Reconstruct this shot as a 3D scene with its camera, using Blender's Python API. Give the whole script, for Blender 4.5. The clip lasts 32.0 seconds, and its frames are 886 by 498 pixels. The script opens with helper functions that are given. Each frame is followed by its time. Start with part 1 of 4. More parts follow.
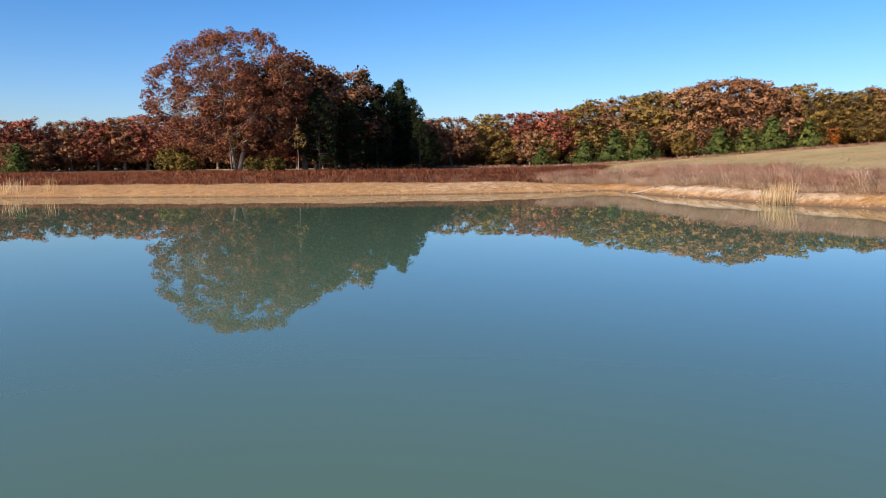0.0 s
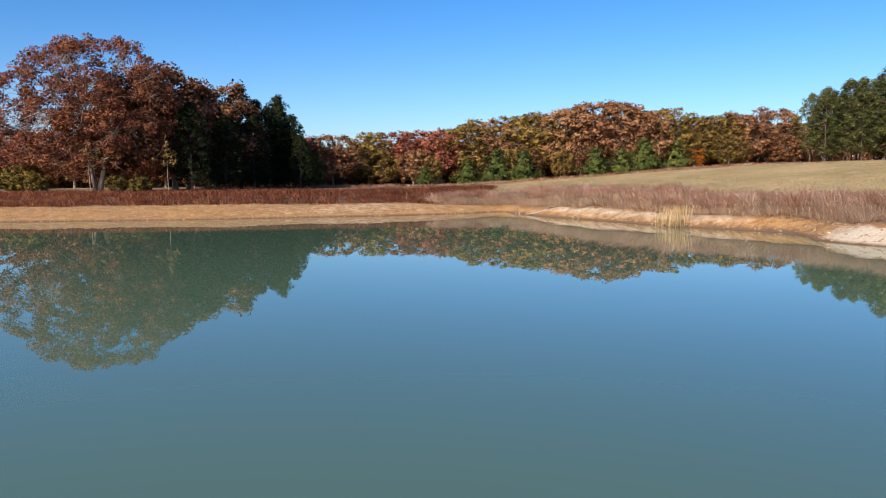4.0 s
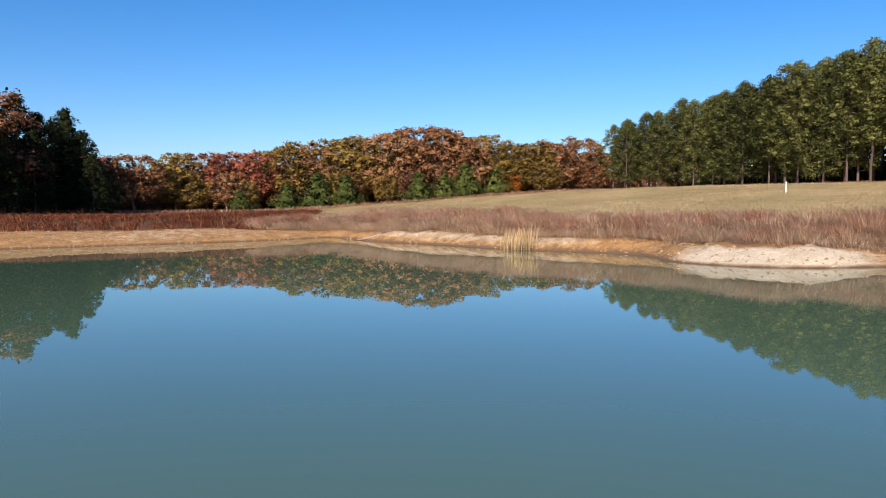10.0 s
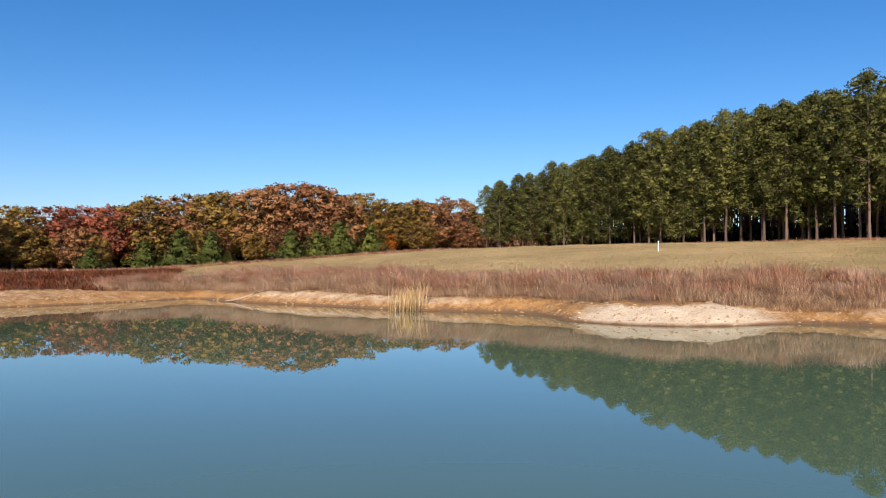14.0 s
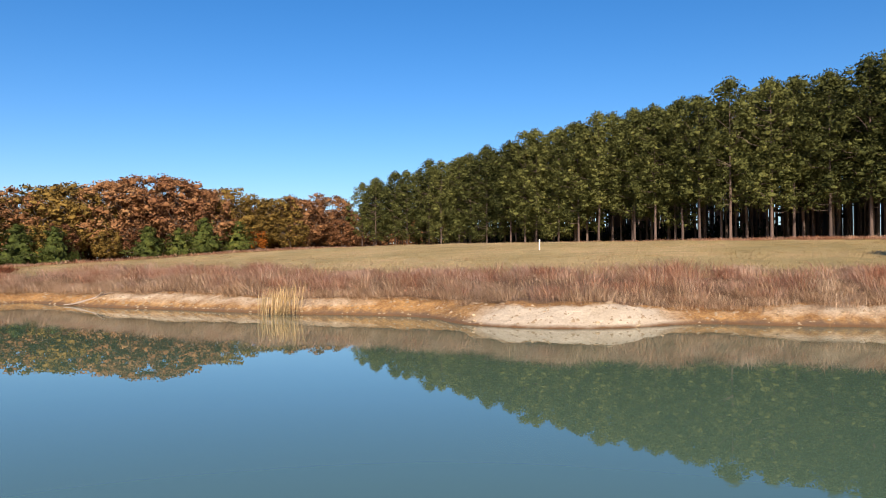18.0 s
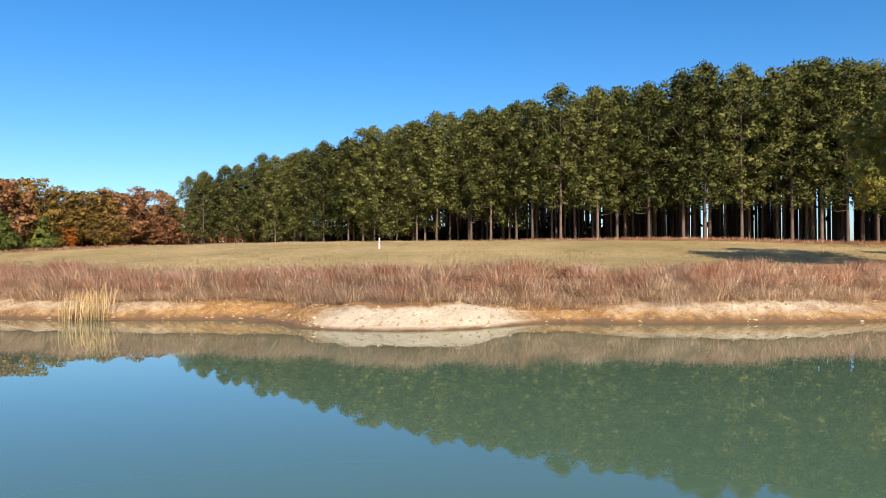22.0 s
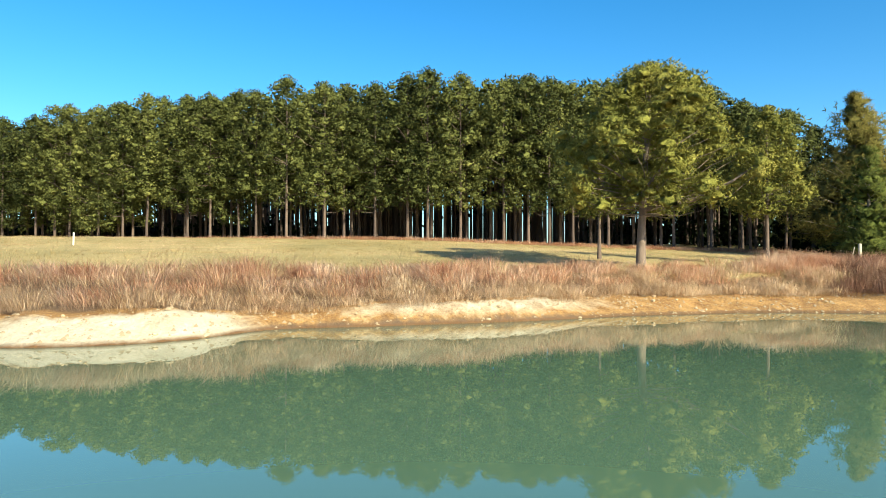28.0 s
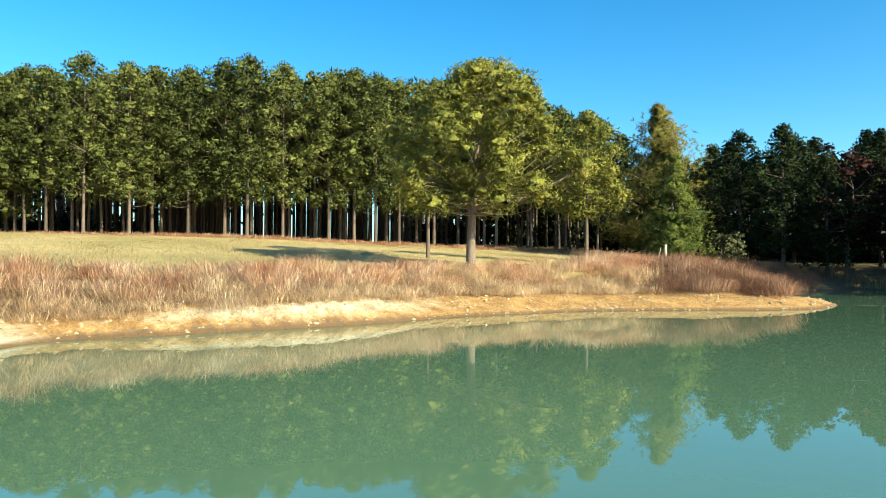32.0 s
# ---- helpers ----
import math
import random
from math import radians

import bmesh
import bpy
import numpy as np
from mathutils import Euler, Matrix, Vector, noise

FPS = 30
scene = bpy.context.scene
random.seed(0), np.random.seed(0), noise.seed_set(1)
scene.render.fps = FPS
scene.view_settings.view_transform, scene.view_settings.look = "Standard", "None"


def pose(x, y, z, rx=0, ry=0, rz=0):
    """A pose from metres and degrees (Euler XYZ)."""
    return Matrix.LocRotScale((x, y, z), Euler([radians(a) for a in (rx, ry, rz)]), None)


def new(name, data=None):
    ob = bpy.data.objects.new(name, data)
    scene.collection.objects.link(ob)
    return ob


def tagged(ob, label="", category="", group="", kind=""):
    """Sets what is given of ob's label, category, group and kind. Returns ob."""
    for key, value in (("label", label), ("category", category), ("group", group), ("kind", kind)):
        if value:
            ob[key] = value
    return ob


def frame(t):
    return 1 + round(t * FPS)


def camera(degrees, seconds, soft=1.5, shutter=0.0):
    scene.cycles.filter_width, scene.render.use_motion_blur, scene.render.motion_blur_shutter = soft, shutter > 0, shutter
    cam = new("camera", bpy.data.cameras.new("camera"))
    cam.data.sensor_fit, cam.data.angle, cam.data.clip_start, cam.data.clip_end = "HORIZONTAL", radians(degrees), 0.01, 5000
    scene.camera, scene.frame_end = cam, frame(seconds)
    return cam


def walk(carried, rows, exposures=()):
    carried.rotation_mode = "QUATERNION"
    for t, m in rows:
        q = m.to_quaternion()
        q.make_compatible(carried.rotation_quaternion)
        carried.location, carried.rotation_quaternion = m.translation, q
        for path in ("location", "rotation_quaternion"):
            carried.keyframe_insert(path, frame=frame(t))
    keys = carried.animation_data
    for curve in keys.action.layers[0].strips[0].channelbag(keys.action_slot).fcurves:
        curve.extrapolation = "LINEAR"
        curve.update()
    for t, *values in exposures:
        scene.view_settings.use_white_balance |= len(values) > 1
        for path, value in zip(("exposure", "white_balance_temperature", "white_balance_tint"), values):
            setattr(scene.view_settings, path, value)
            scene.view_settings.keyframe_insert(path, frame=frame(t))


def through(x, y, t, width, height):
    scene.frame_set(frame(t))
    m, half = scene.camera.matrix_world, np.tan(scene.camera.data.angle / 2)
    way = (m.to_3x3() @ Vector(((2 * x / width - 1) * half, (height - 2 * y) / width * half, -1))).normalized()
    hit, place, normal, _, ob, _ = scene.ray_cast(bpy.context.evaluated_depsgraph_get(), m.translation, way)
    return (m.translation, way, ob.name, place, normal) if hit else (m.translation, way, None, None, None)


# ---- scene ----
WALK = [
    (0, 3.285, -9.661, 3.057, 82.861, 0.623, 16.513),
    (0.5, 3.029, -9.323, 3.094, 83.404, 0.568, 15.257),
    (1, 2.776, -8.983, 3.129, 83.931, 0.594, 14.034),
    (1.5, 2.527, -8.641, 3.162, 84.375, 0.482, 12.790),
    (2, 2.288, -8.297, 3.193, 84.311, 0.460, 11.643),
    (2.5, 2.069, -7.956, 3.222, 84.271, 0.473, 10.656),
    (3, 1.878, -7.619, 3.248, 84.234, 0.441, 9.513),
    (3.5, 1.718, -7.286, 3.268, 84.202, 0.421, 8.135),
    (5.5, 1.175, -5.937, 3.318, 84.095, 0.381, 2.930),
    (6, 1.056, -5.588, 3.316, 84.074, 0.355, 1.454),
    (6.5, 0.947, -5.222, 3.299, 84.081, 0.378, -0.090),
    (7, 0.843, -4.840, 3.265, 84.103, 0.394, -1.534),
    (7.5, 0.743, -4.443, 3.216, 84.498, 0.377, -2.583),
    (8, 0.645, -4.036, 3.155, 84.932, 0.339, -3.603),
    (8.5, 0.553, -3.625, 3.087, 85.373, 0.357, -4.551),
    (9, 0.463, -3.211, 3.017, 85.836, 0.344, -5.574),
    (9.5, 0.377, -2.799, 2.954, 86.206, 0.350, -6.612),
    (10, 0.294, -2.394, 2.899, 86.244, 0.314, -7.770),
    (10.5, 0.218, -2.001, 2.856, 86.278, 0.339, -9.190),
    (11, 0.156, -1.614, 2.824, 86.689, 0.379, -10.641),
    (11.5, 0.101, -1.226, 2.810, 88.659, 0.346, -12.088),
    (12, 0.053, -0.831, 2.807, 90.603, 0.274, -13.405),
    (12.5, 0.015, -0.425, 2.807, 90.941, 0.306, -14.728),
    (13, 0.000, -0.000, 2.800, 90.935, 0.277, -16.045),
    (13.5, 0.015, 0.446, 2.767, 90.956, 0.268, -17.101),
    (14, 0.059, 0.906, 2.734, 90.961, 0.231, -18.074),
    (14.5, 0.129, 1.373, 2.712, 90.951, 0.177, -19.046),
    (16.5, 0.512, 3.221, 2.667, 90.938, 0.193, -23.666),
    (17, 0.624, 3.636, 2.653, 90.928, 0.166, -25.125),
    (17.5, 0.742, 4.008, 2.639, 90.906, 0.175, -26.639),
    (18, 0.856, 4.338, 2.625, 90.910, 0.170, -28.154),
    (18.5, 0.959, 4.632, 2.615, 90.899, 0.179, -29.664),
    (19, 1.054, 4.902, 2.608, 90.903, 0.162, -31.199),
    (19.5, 1.149, 5.155, 2.607, 90.882, 0.128, -32.814),
    (20, 1.252, 5.395, 2.610, 90.887, 0.170, -34.452),
    (20.5, 1.362, 5.626, 2.609, 90.895, 0.125, -36.094),
    (21, 1.476, 5.847, 2.602, 90.880, 0.099, -37.733),
    (21.5, 1.591, 6.058, 2.586, 90.870, 0.121, -39.383),
    (22, 1.712, 6.260, 2.555, 90.861, 0.109, -41.191),
    (22.5, 1.845, 6.452, 2.512, 90.852, 0.053, -43.066),
    (23, 1.980, 6.635, 2.459, 90.846, 0.034, -44.948),
    (23.5, 2.123, 6.812, 2.412, 90.818, 0.043, -46.661),
    (24, 2.272, 6.988, 2.380, 90.828, 0.013, -48.361),
    (24.5, 2.426, 7.168, 2.366, 90.835, 0.004, -50.109),
    (25, 2.586, 7.353, 2.372, 90.823, -0.031, -51.943),
    (25.5, 2.751, 7.534, 2.389, 90.828, -0.065, -53.832),
    (26, 2.920, 7.700, 2.410, 90.820, -0.061, -55.683),
    (26.5, 3.098, 7.857, 2.436, 90.809, -0.039, -57.546),
    (28.5, 3.889, 8.462, 2.540, 90.804, -0.118, -64.678),
    (29, 4.104, 8.601, 2.550, 90.804, -0.156, -66.413),
    (29.5, 4.333, 8.737, 2.547, 90.791, -0.181, -68.364),
    (30, 4.574, 8.874, 2.534, 90.780, -0.226, -70.359),
    (30.5, 4.827, 9.009, 2.518, 90.782, -0.225, -72.192),
    (31, 5.090, 9.139, 2.501, 90.794, -0.237, -73.878),
    (31.5, 5.357, 9.264, 2.484, 90.785, -0.312, -75.526),
    (32, 5.622, 9.389, 2.478, 90.802, -0.269, -76.982),
]
EXPOSURES = [(0.0, 0.53, 6550, 19), (8.0, 0.46, 6400, 16), (14.0, 0.42, 7000, 19), (19.0, 0.52, 6950, 17), (25.0, 0.88, 6850, 4), (32.0, 1.36, 7000, -15)]
cam = camera(63.15, 32.0, soft=0.7)
walk(cam, [(t, pose(x, y, z, rx, ry, rz)) for t, x, y, z, rx, ry, rz in WALK], EXPOSURES)

# ---- sky and sun ----
SUN_TRAVEL = Vector((0.42, 0.91, 0.0)).normalized()  # heading in which shadows fall
SUN_ELEVATION = radians(27)
world = bpy.data.worlds.new("sky")
scene.world = world
world.use_nodes = True
wn, wl = world.node_tree.nodes, world.node_tree.links
sky = wn.new("ShaderNodeTexSky")
sky.sky_type = "NISHITA"
sky.sun_disc = False
sky.sun_elevation = SUN_ELEVATION
sky.sun_rotation = math.atan2(-SUN_TRAVEL.x, -SUN_TRAVEL.y)
sky.altitude, sky.air_density, sky.dust_density, sky.ozone_density = 200, 0.8, 1.3, 2.5
deep = wn.new("ShaderNodeHueSaturation")
deep.inputs["Saturation"].default_value = 1.36
wl.new(sky.outputs[0], deep.inputs["Color"])
tint = wn.new("ShaderNodeMix")
tint.data_type, tint.blend_type = "RGBA", "MULTIPLY"
tint.inputs[0].default_value = 1.0
tint.inputs[7].default_value = (0.885, 0.95, 1.0, 1)
wl.new(deep.outputs[0], tint.inputs[6])
wl.new(tint.outputs[2], wn["Background"].inputs[0])
wn["Background"].inputs[1].default_value = 0.122
sun_data = bpy.data.lights.new("sun", "SUN")
sun_data.energy, sun_data.angle, sun_data.color = 5.0, radians(0.53), (1.0, 0.88, 0.71)
sun = new("sun", sun_data)
way = SUN_TRAVEL * math.cos(SUN_ELEVATION) + Vector((0, 0, -math.sin(SUN_ELEVATION)))
sun.rotation_mode = "QUATERNION"
sun.rotation_quaternion = way.to_track_quat("-Z", "Y")
sun.location = (-40, -80, 60)


# ---- materials ----
def material(name, roughness=0.8):
    m = bpy.data.materials.new(name)
    m.use_nodes = True
    n, l = m.node_tree.nodes, m.node_tree.links
    b = n["Principled BSDF"]
    b.inputs["Roughness"].default_value = roughness
    return m, n, l, b


def ramp(n, colors):
    r = n.new("ShaderNodeValToRGB")
    e = r.color_ramp.elements
    for i, c in enumerate(colors):
        at = i / (len(colors) - 1)
        if i == 0 or i == len(colors) - 1:
            k = e[0 if i == 0 else -1]
            k.position = at
        else:
            k = e.new(at)
        k.color = (*c, 1)
    return r


def noise_tex(n, l, scale, detail=4, rough=0.6, coords="Object"):
    tc, t = n.new("ShaderNodeTexCoord"), n.new("ShaderNodeTexNoise")
    t.inputs["Scale"].default_value, t.inputs["Detail"].default_value, t.inputs["Roughness"].default_value = scale, detail, rough
    l.new(tc.outputs[coords], t.inputs["Vector"])
    return t


def math_node(n, l, op, a, b):
    m = n.new("ShaderNodeMath")
    m.operation = op
    for i, v in enumerate((a, b)):
        if isinstance(v, (int, float)):
            m.inputs[i].default_value = v
        else:
            l.new(v, m.inputs[i])
    return m.outputs[0]


def mixed(n, l, fac, a, b, kind="MIX"):
    m = n.new("ShaderNodeMix")
    m.data_type, m.blend_type = "RGBA", kind
    if isinstance(fac, (int, float)):
        m.inputs[0].default_value = fac
    else:
        l.new(fac, m.inputs[0])
    for i, v in ((6, a), (7, b)):
        if isinstance(v, tuple):
            m.inputs[i].default_value = (*v, 1)
        else:
            l.new(v, m.inputs[i])
    return m.outputs[2]


def foliage(name, colors, through=0.25, patch=0.35, roughness=0.65, contrast=1.0, single=0.45, mid=0.4, relief=1.0):
    """Leaves: colour differs leaf by leaf, tree by tree and in patches; some light passes through."""
    m, n, l, b = material(name, roughness)
    geo, info = n.new("ShaderNodeNewGeometry"), n.new("ShaderNodeObjectInfo")
    spots = noise_tex(n, l, patch, 3)
    v = math_node(n, l, "MULTIPLY", geo.outputs["Random Per Island"], single)
    v = math_node(n, l, "ADD", v, math_node(n, l, "MULTIPLY", info.outputs["Random"], 0.35))
    v = math_node(n, l, "ADD", v, math_node(n, l, "MULTIPLY", math_node(n, l, "SUBTRACT", spots.outputs[0], mid), contrast))
    grain = noise_tex(n, l, 4.5, 3, 0.7)
    v = math_node(n, l, "ADD", v, math_node(n, l, "MULTIPLY", math_node(n, l, "SUBTRACT", grain.outputs[0], 0.5), 0.9))
    r = ramp(n, colors)
    l.new(v, r.inputs[0])
    l.new(r.outputs[0], b.inputs["Base Color"])
    b.inputs["Specular IOR Level"].default_value = 0.1
    bp = n.new("ShaderNodeBump")
    bp.inputs["Strength"].default_value, bp.inputs["Distance"].default_value = relief, 0.12
    l.new(grain.outputs[0], bp.inputs["Height"])
    l.new(bp.outputs[0], b.inputs["Normal"])
    tr, mx = n.new("ShaderNodeBsdfTranslucent"), n.new("ShaderNodeMixShader")
    l.new(r.outputs[0], tr.inputs[0])
    mx.inputs[0].default_value = through
    l.new(b.outputs[0], mx.inputs[1])
    l.new(tr.outputs[0], mx.inputs[2])
    l.new(mx.outputs[0], n["Material Output"].inputs[0])
    return m


def rough_stuff(name, colors, scale, bump=0.3, roughness=0.85, stretch=None, distance=0.02):
    m, n, l, b = material(name, roughness)
    big, fine = noise_tex(n, l, scale, 3), noise_tex(n, l, scale * 7, 6, 0.7)
    if stretch:
        mp = n.new("ShaderNodeMapping")
        mp.inputs["Scale"].default_value = stretch
        tc = n.new("ShaderNodeTexCoord")
        l.new(tc.outputs["Object"], mp.inputs[0])
        l.new(mp.outputs[0], big.inputs["Vector"])
        l.new(mp.outputs[0], fine.inputs["Vector"])
    info = n.new("ShaderNodeObjectInfo")
    v = math_node(n, l, "ADD", math_node(n, l, "MULTIPLY", big.outputs[0], 0.6), math_node(n, l, "MULTIPLY", fine.outputs[0], 0.6))
    v = math_node(n, l, "ADD", v, math_node(n, l, "MULTIPLY", math_node(n, l, "SUBTRACT", info.outputs["Random"], 0.7), 0.3))
    r = ramp(n, colors)
    l.new(v, r.inputs[0])
    l.new(r.outputs[0], b.inputs["Base Color"])
    bp = n.new("ShaderNodeBump")
    bp.inputs["Strength"].default_value, bp.inputs["Distance"].default_value = bump, distance
    l.new(fine.outputs[0], bp.inputs["Height"])
    l.new(bp.outputs[0], b.inputs["Normal"])
    return m


PINE = foliage("pine needles", [(0.024, 0.031, 0.012), (0.082, 0.094, 0.029), (0.16, 0.17, 0.052), (0.245, 0.23, 0.075)], 0.12, 0.3, contrast=0.9, single=0.3)
# yellower, brighter copy of the pine needles, strong sun put into the colour
LONE = foliage("sun-brightened pine needles", [(0.032, 0.044, 0.014), (0.112, 0.124, 0.03), (0.225, 0.215, 0.05), (0.34, 0.285, 0.08)], 0.12, 0.3, contrast=1.0, single=0.3)
# pine needles darkened: shade in the colour, for cove, grove and stand
SHADED_PINE = foliage("shade-darkened pine needles", [(0.008, 0.013, 0.006), (0.02, 0.03, 0.01), (0.045, 0.057, 0.018)], 0.14, 0.3, contrast=1.4, single=0.26)
CEDAR = foliage("cedar scales", [(0.03, 0.045, 0.014), (0.07, 0.095, 0.024), (0.15, 0.16, 0.035)], 0.15)
GOLDEN = foliage("yellowing needles", [(0.09, 0.09, 0.028), (0.19, 0.165, 0.045), (0.33, 0.26, 0.085)], 0.3)
RUSSET = foliage("russet oak leaves", [(0.095, 0.044, 0.022), (0.225, 0.108, 0.05), (0.345, 0.182, 0.085), (0.44, 0.28, 0.135)], 0.12, contrast=1.3, single=0.35)
RED = foliage("red leaves", [(0.09, 0.03, 0.02), (0.28, 0.088, 0.052), (0.43, 0.165, 0.1)], 0.12, contrast=1.3, single=0.35)
BROWN = foliage("brown oak leaves", [(0.07, 0.032, 0.017), (0.22, 0.102, 0.05), (0.37, 0.2, 0.092)], 0.12, contrast=1.3, single=0.35)
OLIVE = foliage("olive oak leaves", [(0.065, 0.045, 0.015), (0.21, 0.138, 0.036), (0.36, 0.235, 0.065)], 0.12, contrast=1.3, single=0.35)
ORANGE = foliage("orange leaves", [(0.20, 0.06, 0.015), (0.38, 0.12, 0.02), (0.5, 0.2, 0.035)], 0.3)
BIG_OAK = foliage("orange brown oak leaves", [(0.09, 0.032, 0.022), (0.215, 0.078, 0.042), (0.34, 0.145, 0.066), (0.47, 0.25, 0.115)], 0.16, contrast=1.3, single=0.35)
# maroon leaves lowered further in tone to carry the cove's shade
MAROON = foliage("shade-darkened maroon leaves", [(0.02, 0.008, 0.008), (0.045, 0.016, 0.014), (0.09, 0.032, 0.02)], 0.2)
DULL_SHRUB = foliage("grey green leaves", [(0.05, 0.055, 0.028), (0.12, 0.125, 0.06), (0.23, 0.215, 0.11)], 0.2)
YELLOW_SHRUB = foliage("yellow green leaves", [(0.07, 0.06, 0.018), (0.16, 0.12, 0.028), (0.26, 0.18, 0.04)], 0.3)
PINE_BARK = rough_stuff("pine bark", [(0.02, 0.014, 0.012), (0.085, 0.06, 0.05), (0.21, 0.15, 0.122)], 3.0, 1.0, stretch=(1.5, 1.5, 0.35), distance=0.05)
# lighter copy of the pine bark, sun on the lone trunk painted in
SUNLIT_BARK = rough_stuff("sunlit pine bark", [(0.05, 0.035, 0.028), (0.2, 0.148, 0.12), (0.38, 0.3, 0.25)], 3.0, 1.0, stretch=(1.5, 1.5, 0.35), distance=0.05)
OAK_BARK = rough_stuff("grey oak bark", [(0.07, 0.055, 0.045), (0.19, 0.155, 0.125), (0.33, 0.28, 0.23)], 1.6, 0.7, stretch=(1.5, 1.5, 0.4), distance=0.04)
GRASS_RED = foliage("reddish bluestem", [(0.34, 0.125, 0.075), (0.6, 0.29, 0.185), (0.8, 0.51, 0.36), (0.88, 0.66, 0.51)], 0.5, 0.5, contrast=2.4, mid=0.46, relief=0.0)
GRASS_TAN = foliage("bleached grass", [(0.44, 0.27, 0.16), (0.76, 0.55, 0.37), (0.9, 0.73, 0.56)], 0.5, 0.9, contrast=2.0, relief=0.0)
GRASS_DEEP = foliage("dull bluestem", [(0.15, 0.07, 0.052), (0.31, 0.165, 0.12), (0.5, 0.33, 0.25)], 0.35, 0.5, contrast=2.2, mid=0.46, relief=0.0)
GRASS_DAM = foliage("dark red grass", [(0.1, 0.03, 0.018), (0.23, 0.072, 0.036), (0.36, 0.14, 0.07)], 0.3, 0.5, contrast=2.0, relief=0.0)
GRASS_FIELD = foliage("field grass", [(0.28, 0.23, 0.08), (0.62, 0.445, 0.21), (0.84, 0.63, 0.39)], 0.45, 0.13, contrast=2.4, mid=0.44, relief=0.0)
REED = foliage("dry cattail leaves", [(0.45, 0.3, 0.13), (0.66, 0.48, 0.25), (0.8, 0.64, 0.4)], 0.35, 0.8)
# dry cattail leaves darkened and greyed, the cove's shade in their colour
SHADED_REED = foliage("shade-greyed cattail leaves", [(0.06, 0.055, 0.035), (0.12, 0.10, 0.06), (0.2, 0.17, 0.1)], 0.2, 0.8)
STONE = rough_stuff("pale chert", [(0.2, 0.13, 0.075), (0.42, 0.31, 0.19), (0.6, 0.5, 0.36)], 6.0, 0.5)
GOLD_STONE = rough_stuff("golden gravel", [(0.16, 0.075, 0.026), (0.4, 0.225, 0.085), (0.62, 0.41, 0.2)], 6.0, 0.5)
DEADWOOD = rough_stuff("weathered dead wood", [(0.1, 0.075, 0.055), (0.24, 0.19, 0.15), (0.4, 0.34, 0.28)], 5.0, 0.6)
WHITE_POST = rough_stuff("white painted plastic", [(0.62, 0.62, 0.6), (0.8, 0.8, 0.79), (0.84, 0.84, 0.83)], 4.0, 0.1, 0.45)
FENCE_WOOD = rough_stuff("grey fence post wood", [(0.2, 0.16, 0.12), (0.38, 0.32, 0.25), (0.52, 0.46, 0.38)], 4.0, 0.5, stretch=(2, 2, 0.4))


def ground_material():
    """Ground cover by three masks of the sheet: field, pale sand, orange earth; plain brown soil where none rules."""
    m, n, l, b = material("earth and field", 0.95)
    at = n.new("ShaderNodeAttribute")
    at.attribute_name = "cover"
    sep = n.new("ShaderNodeSeparateColor")
    l.new(at.outputs["Color"], sep.inputs[0])
    big, mid, fine = noise_tex(n, l, 0.12, 4), noise_tex(n, l, 1.3, 5), noise_tex(n, l, 9.0, 6, 0.75)

    def two(a, c, t1, t2, w=0.5, sharp=1.0):
        v = math_node(n, l, "ADD", math_node(n, l, "MULTIPLY", t1.outputs[0], w * 1.6), math_node(n, l, "MULTIPLY", t2.outputs[0], (1 - w) * 1.6))
        v = math_node(n, l, "SUBTRACT", v, 0.3)
        v = math_node(n, l, "ADD", math_node(n, l, "MULTIPLY", math_node(n, l, "SUBTRACT", v, 0.5), sharp), 0.5)
        v = math_node(n, l, "MINIMUM", math_node(n, l, "MAXIMUM", v, 0.0), 1.0)
        return mixed(n, l, v, a, c)

    soil = two((0.10, 0.06, 0.035), (0.30, 0.19, 0.11), mid, fine)
    field = two((0.24, 0.205, 0.065), (0.68, 0.49, 0.235), big, fine, 0.6, 1.3)
    sand = two((0.46, 0.36, 0.24), (0.86, 0.76, 0.6), mid, fine, 0.4, 1.5)
    earth = two((0.2, 0.085, 0.026), (0.66, 0.385, 0.14), mid, fine, 0.45, 2.2)

    def edge(mask):
        v = math_node(n, l, "ADD", mask, math_node(n, l, "MULTIPLY", math_node(n, l, "SUBTRACT", mid.outputs[0], 0.5), 0.9))
        r = n.new("ShaderNodeMapRange")
        r.inputs[1].default_value, r.inputs[2].default_value = 0.2, 0.8
        l.new(v, r.inputs[0])
        return r.outputs[0]

    c = mixed(n, l, edge(sep.outputs[0]), soil, field)
    c = mixed(n, l, edge(sep.outputs[2]), c, earth)
    c = mixed(n, l, edge(sep.outputs[1]), c, sand)
    place = n.new("ShaderNodeNewGeometry")
    xyz = n.new("ShaderNodeSeparateXYZ")
    l.new(place.outputs["Position"], xyz.inputs[0])
    wet = n.new("ShaderNodeMapRange")
    wet.inputs[1].default_value, wet.inputs[2].default_value, wet.inputs[3].default_value, wet.inputs[4].default_value = 0.0, 0.17, 0.85, 0.0
    l.new(xyz.outputs[2], wet.inputs[0])
    c = mixed(n, l, edge(wet.outputs[0]), c, (0.2, 0.095, 0.035))
    l.new(c, b.inputs["Base Color"])
    bp = n.new("ShaderNodeBump")
    bp.inputs["Strength"].default_value, bp.inputs["Distance"].default_value = 1.0, 0.16
    h = math_node(n, l, "ADD", fine.outputs[0], math_node(n, l, "MULTIPLY", mid.outputs[0], 1.5))
    l.new(h, bp.inputs["Height"])
    l.new(bp.outputs[0], b.inputs["Normal"])
    return m


